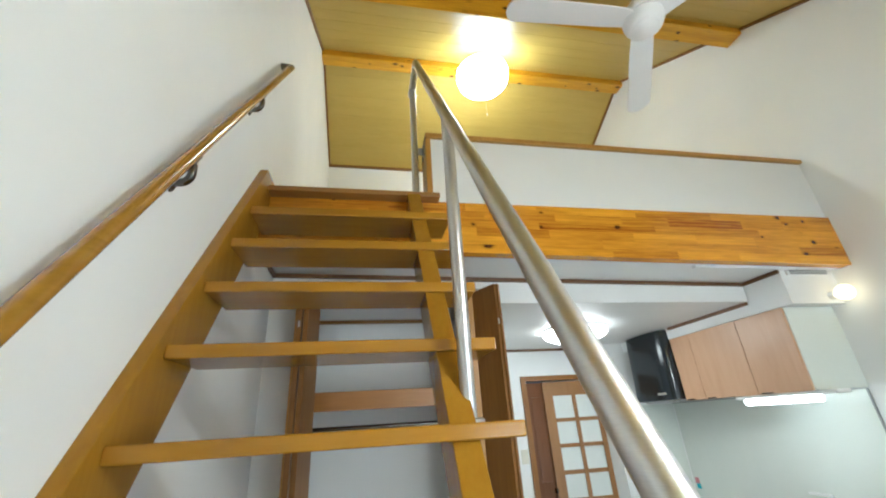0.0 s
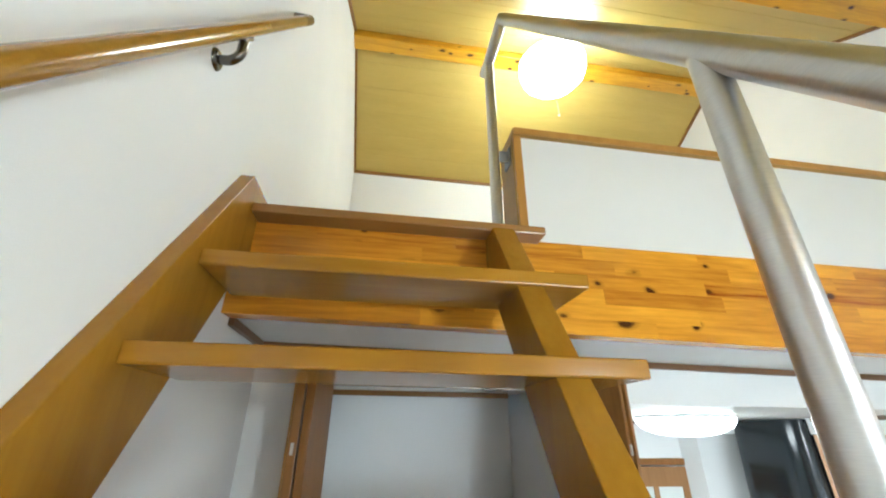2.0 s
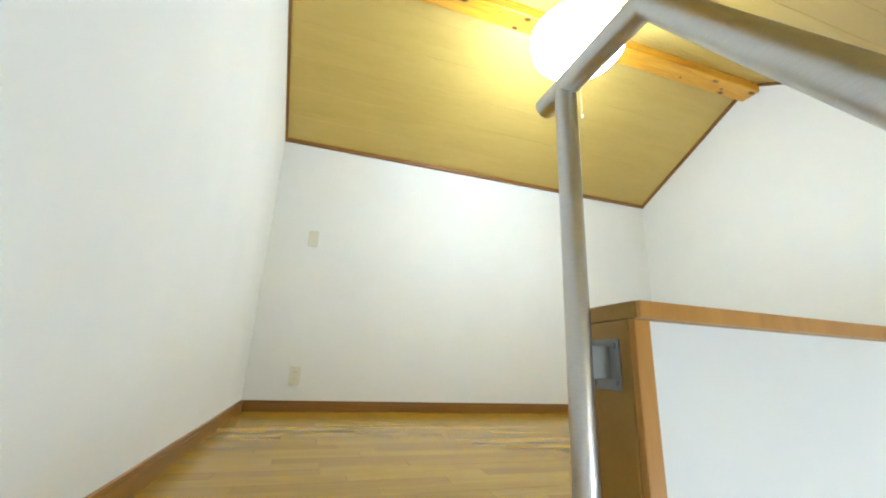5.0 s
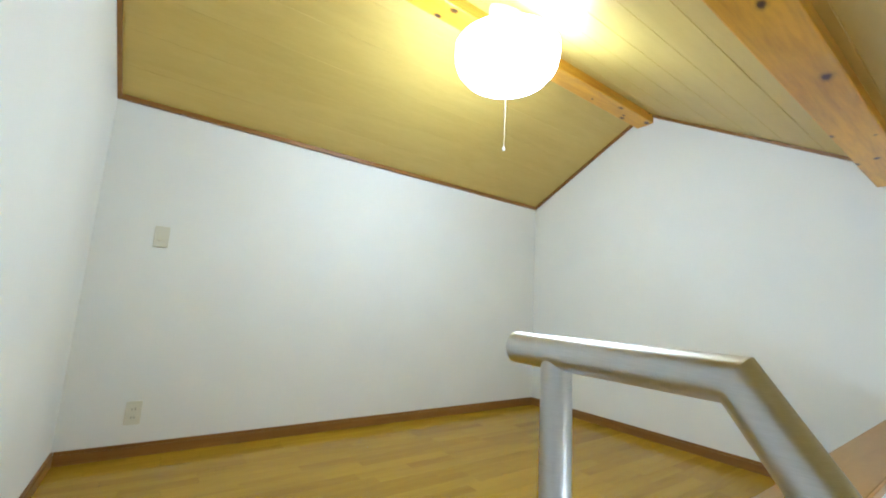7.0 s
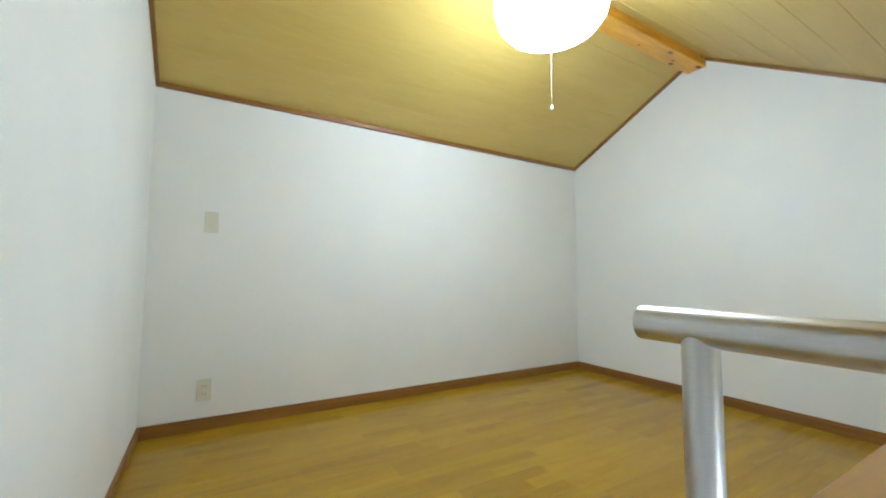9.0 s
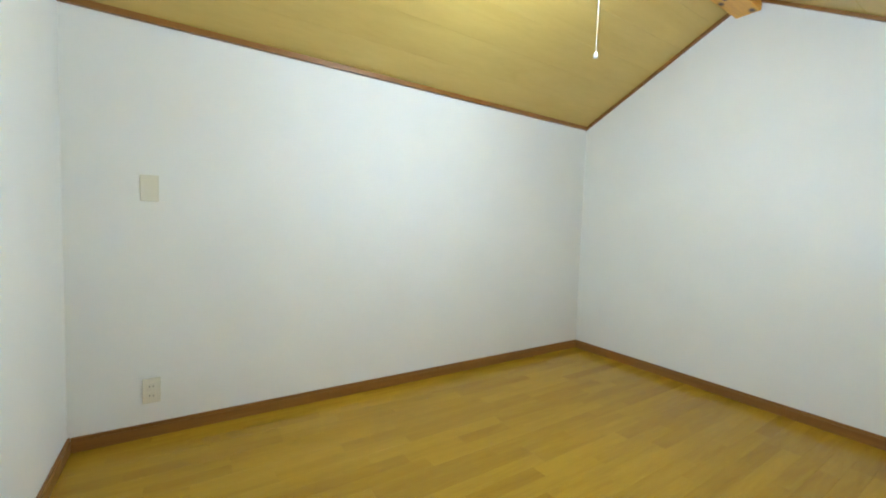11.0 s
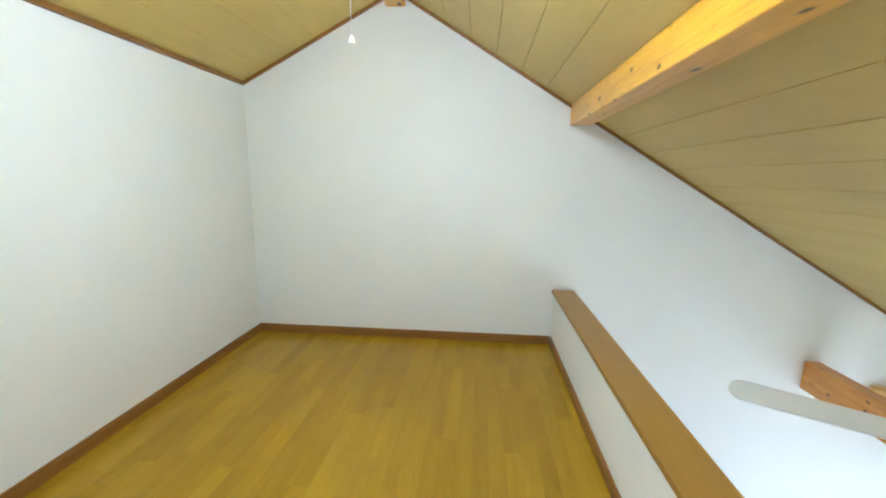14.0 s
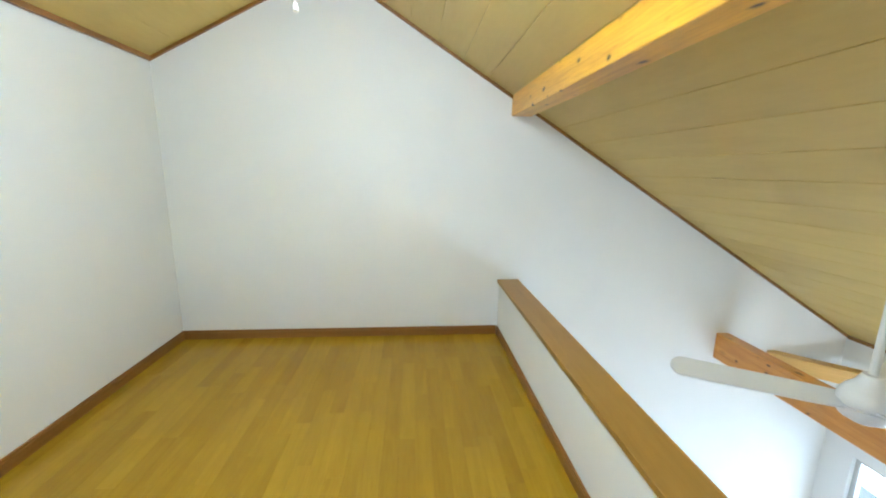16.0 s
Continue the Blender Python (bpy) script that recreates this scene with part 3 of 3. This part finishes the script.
def wall_bracket(y):
    z = 0.815 + 1.49 * (y + 0.02)
    b = part("bracket", lathe(bmesh.new(), [(0, 0.008), (0.017, 0.008), (0.023, 0.004), (0.025, 0.0)], 0, 0, 28), DARKSTEEL, hand, "dark nickel handrail bracket", smooth=True)
    b.matrix_world = Matrix.Translation((0.0, y + 0.030, z - 0.066)) @ Matrix.Rotation(radians(90), 4, "Y")
    zf = z - 0.066
    arc = [(0.004, y + 0.030, zf), (0.026, y + 0.029, zf)]
    for i in range(1, 9):
        q = radians(90 * i / 8)
        arc.append((0.026 + 0.026 * math.sin(q), y + 0.029 - 0.010 * i / 8, zf + 0.026 * (1 - math.cos(q))))
    arc.append((HX, y + 0.016, z - 0.018))
    part("arm", tube(bmesh.new(), arc, 0.0105, 16), DARKSTEEL, b, smooth=True)
    d = Vector((0, 1.0, 1.49)).normalized()
    c = Vector((HX, y + 0.008, z + 0.012)) + Vector((0, 1.49, -1.0)).normalized() * 0.0185
    part("saddle", tube(bmesh.new(), [c - d * 0.03, c + d * 0.03], 0.0075, 12), DARKSTEEL, b, smooth=True)


for y in (-0.393, -0.826, -1.27):
    wall_bracket(y)

# ---- loft lamp ----
LX, LY, LB = 1.61, 1.084, 1.985
lamp = thing("ceiling_lamp", (LX, LY, 2.38), "round warm-white ceiling lamp with a pull cord, switched on", "lamp")
part("shade", lathe(bmesh.new(), [(0, LB), (0.08, LB + 0.004), (0.15, LB + 0.016), (0.21, LB + 0.042), (0.245, LB + 0.085), (0.258, LB + 0.135), (0.258, LB + 0.185), (0.24, LB + 0.195), (0, LB + 0.195)], LX, LY, 48), LOFT_GLOW, lamp, smooth=True)
part("mount", lathe(bmesh.new(), [(0, LB + 0.197), (0.20, LB + 0.197), (0.20, LB + 0.215), (0.10, LB + 0.225), (0.10, 2.40), (0, 2.40)], LX, LY, 32), FANWHITE, lamp, smooth=True)
part("pull_cord", tube(bmesh.new(), [(LX, LY, LB), (LX, LY, 1.655)], 0.0011, 8), CORD, lamp)
part("cord_bead", lathe(bmesh.new(), [(0, 1.66), (0.004, 1.656), (0.0075, 1.647), (0.0068, 1.638), (0, 1.635)], LX, LY, 16), CORD, lamp, smooth=True)

# ---- room lamp under the tie beam ----
RLX, RLY, RLT = 1.48, -1.748, -0.25
rl = thing("room_lamp", (RLX, RLY, RLT), "round white pendant lamp under the tie beam, switched on", "lamp")
part("stem", tube(bmesh.new(), [(RLX, RLY, RLT), (RLX, RLY, RLT - 0.125)], 0.010, 16), FANWHITE, rl, smooth=True)
part("base", lathe(bmesh.new(), [(0, RLT - 0.12), (0.07, RLT - 0.125), (0.08, RLT - 0.14), (0, RLT - 0.14)], RLX, RLY, 32), FANWHITE, rl, smooth=True)
part("shade", lathe(bmesh.new(), [(0, RLT - 0.141), (0.09, RLT - 0.141), (0.118, RLT - 0.165), (0.125, RLT - 0.20), (0.112, RLT - 0.235), (0.07, RLT - 0.255), (0, RLT - 0.262)], RLX, RLY, 40), ROOM_GLOW, rl, smooth=True)

# ---- ceiling fan ----
FX, FY, FZ = 1.64, -0.79, 0.468
fan = thing("ceiling_fan", (FX, FY, roof(FY)), "white three-bladed ceiling fan at rest", "fan")
part("rod", tube(bmesh.new(), [(FX, FY, FZ + 0.10), (FX, FY, roof(FY) + 0.02)], 0.013, 20), FANWHITE, fan, smooth=True)
part("canopy", lathe(bmesh.new(), [(0, roof(FY) - 0.07), (0.03, roof(FY) - 0.07), (0.06, roof(FY) - 0.04), (0.065, roof(FY) + 0.055), (0, roof(FY) + 0.055)], FX, FY, 32), FANWHITE, fan, smooth=True)
part("motor", lathe(bmesh.new(), [(0, FZ - 0.055), (0.055, FZ - 0.055), (0.068, FZ - 0.048), (0.078, FZ - 0.03), (0.082, FZ - 0.012), (0.082, FZ - 0.006), (0.072, FZ - 0.004), (0.072, FZ + 0.005), (0.082, FZ + 0.007), (0.080, FZ + 0.03), (0.066, FZ + 0.055), (0.045, FZ + 0.075), (0.028, FZ + 0.11), (0, FZ + 0.115)], FX, FY, 40), FANWHITE, fan, smooth=True)
part("hub_cap", lathe(bmesh.new(), [(0, FZ - 0.066), (0.04, FZ - 0.064), (0.052, FZ - 0.055), (0, FZ - 0.055)], FX, FY, 32), FANWHITE, fan, smooth=True)


def blade_mesh():
    bm = bmesh.new()
    r0, r1 = 0.070, 0.60
    w0, w1 = 0.048, 0.062
    outline = [(r0, -w0), (r0 + 0.1, -w0 - 0.006)]
    for i in range(9):
        a = -math.pi / 2 + math.pi * i / 8
        outline.append((r1 - w1 * 0.75 + math.cos(a) * w1 * 0.75, math.sin(a) * w1))
    outline += [(r0 + 0.1, w0 + 0.006), (r0, w0)]
    f = bm.faces.new([bm.verts.new((x, y, 0.0)) for x, y in outline])
    r = bmesh.ops.extrude_face_region(bm, geom=[f])
    bmesh.ops.translate(bm, vec=(0, 0, 0.007), verts=[g for g in r["geom"] if isinstance(g, bmesh.types.BMVert)])
    bmesh.ops.recalc_face_normals(bm, faces=bm.faces)
    return bm


for a in (57, 177, 297):
    bl = part("blade", blade_mesh(), FANWHITE, fan)
    bl.matrix_world = Matrix.Translation((FX, FY, FZ - 0.005)) @ Matrix.Rotation(radians(a), 4, "Z") @ Matrix.Rotation(radians(-12), 4, "X")


# ---- wall plates ----
def plate(name, z, label, pieces):
    p = thing(name, (0.30, D, z), label, name.replace("_", " "))
    part("plate", B(0.265, 0.335, D - 0.007, D, z - 0.06, z + 0.06, 0.002), PLATE, p)
    for dz, h in pieces:
        part("insert", B(0.283, 0.317, D - 0.011, D - 0.007, z + dz - h, z + dz + h, 0.001), PLATE, p)
    return p


sw = plate("light_switch", 1.18, "ivory plastic light switch plate", [(0.0, 0.022)])
ou = plate("wall_outlet", 0.223, "ivory plastic double wall outlet", [(0.022, 0.017), (-0.022, 0.017)])
for dz in (0.022, -0.022):
    for dx in (-0.007, 0.007):
        part("slot", B(0.30 + dx - 0.0012, 0.30 + dx + 0.0012, D - 0.0118, D - 0.0112, 0.223 + dz - 0.005, 0.223 + dz + 0.005), BLACK, ou)

hs = thing("light_switch", (1.915, 2.05, -1.384), "small ivory light switch beside the hall door", "light switch")
part("plate", B(1.882, 1.948, 2.043, 2.05, -1.442, -1.326, 0.002), PLATE, hs)
part("insert", B(1.899, 1.931, 2.039, 2.043, -1.405, -1.363, 0.001), PLATE, hs)

# ---- kitchen ----
KX = 2.99


def wall_cabinet(y0, y1):
    c = thing("wall_cabinet", ((KX + W) / 2, (y0 + y1) / 2, -1.012), "peach wood-grain kitchen wall cabinet, door shut", "cabinet", "kitchen wall cabinets")
    part("body", B(KX + 0.02, W, y0, y1, -1.012, -0.531), PANEL, c, "pale cream laminate carcass")
    d = part("door", B(KX, KX + 0.018, y0 + 0.0015, y1 - 0.0015, -1.014, -0.533, 0.002), CABINET, c)
    part("handle", B(KX - 0.012, KX, y1 - 0.10, y1 - 0.03, -1.012, -1.004), DARKSTEEL, d)


for y0, y1 in ((0.20, 0.545), (0.545, 0.985), (0.985, 1.19)):
    wall_cabinet(y0, y1)

hood = thing("range_hood", (3.15, 1.47, -0.98), "glossy black range hood beside the wall cabinets", "range hood")
part("body", prism_x([(1.205, -1.0), (1.74, -1.0), (1.74, -0.445), (1.205, -0.445)], KX - 0.005, W, 0.003), BLACK, hood)
# bowed front with rolled side edges
bm = bmesh.new()
lo, hi = [], []
for i in range(25):
    u = i / 24
    y = 1.20 + 0.537 * u
    x = 2.905 + 0.075 * abs(2 * u - 1) ** 7 - 0.012 * (1 - (2 * u - 1) ** 2)
    lo.append(bm.verts.new((x - 0.012, y, -0.998)))
    hi.append(bm.verts.new((x + 0.012, y, -0.447)))
back = [bm.verts.new(p) for p in ((2.985, 1.20, -0.998), (2.985, 1.737, -0.998), (2.985, 1.737, -0.447), (2.985, 1.20, -0.447))]
for i in range(24):
    bm.faces.new((lo[i], lo[i + 1], hi[i + 1], hi[i]))
bm.faces.new([*lo, back[1], back[0]])
bm.faces.new([*hi, back[2], back[3]])
bm.faces.new((lo[0], hi[0], back[3], back[0]))
bm.faces.new((lo[-1], hi[-1], back[2], back[1]))
bm.faces.new(back)
bmesh.ops.recalc_face_normals(bm, faces=bm.faces)
part("front_panel", bm, BLACK, hood, smooth=True)
part("badge", B(2.882, 2.892, 1.27, 1.36, -0.958, -0.941), STEEL, hood)
part("filter", B(2.99, 3.30, 1.26, 1.68, -1.012, -1.0), STEEL, hood, "steel grease filter")

tubelamp = thing("under_cabinet_light", (3.05, 0.45, -1.07), "fluorescent strip light under the wall cabinets, switched on", "lamp")
part("housing", B(3.0, 3.10, 0.09, 0.74, -1.034, -1.014, 0.002), PAINT_WHITE, tubelamp)
part("diffuser", B(3.004, 3.096, 0.235, 0.69, -1.075, -1.035, 0.012), TUBE_GLOW, tubelamp)
bulb = thing("wall_spot_lamp", (3.30, 0.12, -0.485), "small round lit bulb lamp on the bulkhead", "lamp")
part("holder", lathe(bmesh.new(), [(0, 0), (0.026, 0), (0.026, 0.03), (0.018, 0.035), (0, 0.035)], 0, 0, 24), PAINT_WHITE, bulb, smooth=True).matrix_world = Matrix.Translation((3.30, 0.12, -0.485)) @ Matrix.Rotation(radians(90), 4, "X")
part("bulb", lathe(bmesh.new(), [(0, 0.03), (0.02, 0.034), (0.04, 0.052), (0.047, 0.078), (0.04, 0.104), (0.02, 0.121), (0, 0.124)], 0, 0, 24), BULB_GLOW, bulb, smooth=True).matrix_world = Matrix.Translation((3.30, 0.12, -0.485)) @ Matrix.Rotation(radians(90), 4, "X")
vent = thing("vent_grille", (3.2, 0.115, -0.34), "narrow grey slotted vent at the bulkhead top", "vent")
part("frame", B(3.03, 3.35, 0.108, 0.12, -0.355, -0.318, 0.002), PAINT_WHITE, vent)
for i in range(3):
    part("slat", B(3.05, 3.33, 0.104, 0.108, -0.348 + i * 0.010, -0.343 + i * 0.010), SHADOWGAP, vent)
solid("curtain_rail", B(2.35, 3.05, 0.062, 0.09, -0.330, -0.313, 0.002), PAINT_WHITE, "white thin rail under the loft beam", "rail")

st = thing("sticker", (W - 0.008, 1.79, -1.68), "small pink and turquoise sticker on the splashback", "sticker")
part("pink_part", B(W - 0.0085, W - 0.006, 1.77, 1.815, -1.675, -1.63), plain("pink_print", (0.55, 0.22, 0.25), 0.5), st)
part("blue_part", B(W - 0.0085, W - 0.006, 1.765, 1.81, -1.715, -1.675), plain("turquoise_print", (0.03, 0.42, 0.48), 0.5), st)
fa = thing("kitchen_faucet", (W - 0.05, 0.66, -1.63), "white single-lever wall faucet on the splashback", "faucet")
part("body", tube(bmesh.new(), [(W - 0.006, 0.62, -1.66), (W - 0.07, 0.62, -1.66)], 0.022, 20), PAINT_WHITE, fa, smooth=True)
part("lever", B(W - 0.085, W - 0.06, 0.60, 0.74, -1.615, -1.60, 0.005), PAINT_WHITE, fa)
part("stem", tube(bmesh.new(), [(W - 0.07, 0.62, -1.655), (W - 0.07, 0.62, -1.608)], 0.014, 16), PAINT_WHITE, fa, smooth=True)

# ---- hall ----
hl = thing("hall_ceiling_light", (2.125, 1.15, -0.441), "round cool-white hall ceiling light, switched on", "lamp")
part("base", lathe(bmesh.new(), [(0, -0.442), (0.25, -0.442), (0.254, -0.456), (0, -0.456)], 2.125, 1.15, 48), PAINT_WHITE, hl, smooth=True)
part("shade", lathe(bmesh.new(), [(0.25, -0.457), (0.25, -0.472), (0.228, -0.502), (0.17, -0.53), (0.09, -0.545), (0, -0.548)], 2.125, 1.15, 48), HALL_GLOW, hl, smooth=True)

frame1 = thing("door_1", (2.4, 2.05, FLOOR), "brown wooden hall doorway with a glazed door ajar", "door")
frame1["kind"] = "structure"
bm = bmesh.new()
box(bm, 1.96, 2.01, 2.03, 2.12, FLOOR, -0.70)
box(bm, 2.80, 2.85, 2.03, 2.12, FLOOR, -0.70)
box(bm, 2.01, 2.80, 2.03, 2.12, -0.745, -0.70)
part("door_frame", bm, BROWN, frame1)
DW, DH = 0.60, 1.785
leaf_m = Matrix.Translation((2.79, 2.05, FLOOR + 0.01)) @ Matrix.Rotation(radians(176), 4, "Z")
leaf = part("glazed_leaf", B(0, 0.09, -0.017, 0.017, 0, DH), DOORWOOD, frame1, "door leaf with small frosted panes")
leaf.matrix_world = leaf_m


def on_leaf(name, bm, mat):
    ob = part(name, bm, mat, leaf)
    ob.matrix_world = leaf_m
    return ob


on_leaf("stile", B(DW - 0.09, DW, -0.017, 0.017, 0, DH), DOORWOOD)
on_leaf("rail", B(0.09, DW - 0.09, -0.017, 0.017, DH - 0.13, DH), DOORWOOD)
on_leaf("rail", B(0.09, DW - 0.09, -0.017, 0.017, 0, 0.35), DOORWOOD)
on_leaf("muntin", B(DW / 2 - 0.018, DW / 2 + 0.018, -0.015, 0.015, 0.35, DH - 0.13), DOORWOOD)
for i in range(6):
    z0 = 0.35 + i * 0.2175
    if i:
        on_leaf("muntin", B(0.09, DW - 0.09, -0.014, 0.014, z0 - 0.016, z0 + 0.016), DOORWOOD)
    for x0, x1 in ((0.09, DW / 2 - 0.018), (DW / 2 + 0.018, DW - 0.09)):
        on_leaf("pane", B(x0, x1, -0.004, 0.004, z0 + (0.016 if i else 0), z0 + (0.2015 if i < 5 else 0.2175)), FROST)
on_leaf("handle", B(DW - 0.07, DW - 0.045, -0.06, -0.017, 0.88, 0.90, 0.004), DARKSTEEL)
rd = thing("panel_door", (2.2, 2.3, FLOOR), "narrow reddish brown panelled door leaf in the hall", "door")
rm = Matrix.Translation((2.012, 2.065, FLOOR)) @ Matrix.Rotation(radians(14), 4, "Z")
for nm, bm, mt in (("leaf", B(0, 0.185, -0.017, 0.017, 0.01, 1.79, 0.002), REDDOOR), ("raised_panel", B(0.035, 0.15, -0.025, -0.017, 0.95, 1.66, 0.006), REDDOOR), ("raised_panel", B(0.035, 0.15, -0.025, -0.017, 0.15, 0.82, 0.006), REDDOOR), ("knob", B(0.155, 0.175, -0.05, -0.017, 0.86, 0.90, 0.006), DARKSTEEL)):
    part(nm, bm, mt, rd).matrix_world = rm

# ---- closet ----
cf = thing("closet_doorway", (0.6, CY, FLOOR), "brown wooden surround of the open closet", "doorway")
part("jamb", B(0.135, 0.165, CY - 0.012, CY + 0.075, FLOOR, -0.35, 0.002), CASING, cf)
part("jamb", B(1.07, 1.10, CY - 0.012, CY + 0.075, FLOOR, -0.35, 0.002), CASING, cf)
part("head", B(0.165, 1.07, CY - 0.012, CY + 0.075, -0.378, -0.35, 0.002), BROWN, cf)
part("pivot_bracket", B(0.775, 0.845, CY + 0.005, CY + 0.05, -0.403, -0.386, 0.002), DARKSTEEL, cf, "small steel pivot bracket")
part("guide_rail", B(0.165, 1.07, CY + 0.02, CY + 0.05, -0.398, -0.385), DARKSTEEL, cf)


def bifold(name, hinge, a1, a2, leaf_w, gap, label, group, thick=0.0125):
    t = thing(name, (hinge[0], hinge[1], FLOOR), label, "door", group)
    x, y = hinge
    for i, a in enumerate((a1, a2)):
        bm = B(0, leaf_w, -thick, thick, 0.02, -0.378 - FLOOR, 0.003)
        lf = part("leaf", bm, BROWN, t)
        m = Matrix.Translation((x, y, FLOOR)) @ Matrix.Rotation(radians(a), 4, "Z")
        lf.matrix_world = m
        x, y = x + leaf_w * math.cos(radians(a)), y + leaf_w * math.sin(radians(a))
        if i == 0:
            pin = part("pivot_pin", B(leaf_w - 0.004, leaf_w + 0.004, -0.004, 0.004, 1.95, 1.98), STEEL, lf)
            pin.matrix_world = m
            x += gap
    return t


bifold("bifold_door", (0.176, CY + 0.03), -88, 81, 0.205, 0.029, "brown folding closet door folded open", "closet doors")
bifold("bifold_door", (1.085, CY + 0.03), -63, 117.5, 0.225, 0.019, "brown folding closet door folded open", "closet doors", 0.008)
shelf = thing("closet_shelf", (0.6, 0.85, -0.97), "brown wooden closet shelf with a deep front edge", "shelf")
part("board", B(0.0, 1.10, 0.62, 1.15, -0.895, -0.875, 0.002), SHELF, shelf)
part("front_edge", B(0.0, 1.10, 0.60, 0.62, -0.97, -0.872, 0.003), SHELF, shelf)
part("pale_panel", B(0.002, 0.36, 0.622, 1.13, -0.875, -0.871, 0.001), PLATE, shelf, "pale beige panel let into the shelf")
part("back_cleat", B(0.0, 1.10, 1.134, 1.15, -0.875, -0.85, 0.002), DARKTRIM, shelf, "dark brown strip along the closet wall")
part("lower_lip", B(0.0, 1.10, 0.622, 0.65, -0.962, -0.895), DARKTRIM, shelf)
rod = thing("closet_rod", (0.6, 0.80, -1.05), "dark metal closet hanging rod", "rod")
part("pipe", tube(bmesh.new(), [(0.0, 0.78, -1.06), (1.10, 0.78, -1.06)], 0.014, 16), DARKSTEEL, rod, smooth=True)
structure("trim", B(0.0, 1.10, 1.135, 1.15, -0.37, -0.345), TRIM, "dark brown moulding at the closet ceiling", "trim")

# ---- pieces: beam lamellae and loft floor strips ----
rng = random.Random(5)
rows = 6
cache = {}


def piece_mesh(lx, ly, lz, mat, name):
    key = (round(lx, 3), round(ly, 4), round(lz, 4), mat.name)
    if key not in cache:
        cache[key] = mesh_of(name, B(-lx / 2, lx / 2, -ly / 2, ly / 2, -lz / 2, lz / 2, 0.0004), mat)
    return cache[key]


def piece(name, parent, place, size, mat):
    ob = new(name, piece_mesh(*size, mat, name))
    ob.parent = parent
    ob.matrix_parent_inverse = parent.matrix_world.inverted()
    ob.matrix_world = Matrix.Translation(place)
    return ob


def lamella(x0, x1, r):
    """One stave of the beam; its mesh is centred on the stave."""
    xc = (x0 + x1) / 2
    lo = lambda x: fall(x + xc) + (-0.004 - fall(x + xc)) * r / rows
    hi = lambda x: fall(x + xc) + (-0.004 - fall(x + xc)) * (r + 1) / rows
    z = lo(0.0)
    bm = wedge(bmesh.new(), x0 - xc, x1 - xc, -0.004, 0.004, lambda x: lo(x) - z, lambda x: hi(x) - z)
    ob = new("lamella", mesh_of("lamella", bm, PINE))
    ob.parent = beam
    ob.matrix_parent_inverse = beam.matrix_world.inverted()
    ob.matrix_world = Matrix.Translation((xc, 0.002 + rng.uniform(0, 0.0005), z))


for r in range(rows):
    x = 0.0
    first = rng.choice((0.2, 0.35, 0.5, 0.65))
    while x < W - 0.001:
        ln = first if x == 0.0 else rng.choice((0.3, 0.4, 0.5, 0.6, 0.7))
        if x + ln > W - 0.2:
            ln = W - x
        lamella(x, x + ln, r)
        x += ln

loft_floor = thing("loft_floor", (W / 2, 1.2, -0.012), "glossy honey oak strip flooring of the loft", "floor")
loft_floor["kind"] = "structure"
part("underlay", B(0.0, W, 0.04, D, -0.0119, -0.008), FLOORING, loft_floor)
strip = 0.0745
y = 0.041
row = 0
while y < D - 0.005:
    w = min(strip, D - y)
    x = 0.0
    first = (0.2, 0.6, 0.4, 0.8, 0.3, 0.7)[row % 6] * 0.75
    while x < W - 0.001:
        ln = first if x == 0.0 else rng.choice((0.3, 0.45, 0.6, 0.6, 0.75))
        if x + ln > W - 0.12:
            ln = W - x
        if y + w > 0.15 or x + ln / 2 < PX0:
            piece("strip", loft_floor, (x + ln / 2, y + w / 2, -0.004 + rng.uniform(-0.0002, 0.0002)), (ln - 0.0003, w - 0.0003, 0.008), FLOORING)
        x += ln
    y += strip
    row += 1

# ---- from plan units to metres ----
for me in bpy.data.meshes:
    me.transform(Matrix.Scale(M, 4))
for ob in scene.objects:
    if ob is not cam:
        ob.location = ob.location * M
        inv = ob.matrix_parent_inverse.copy()
        inv.translation = inv.translation * M
        ob.matrix_parent_inverse = inv
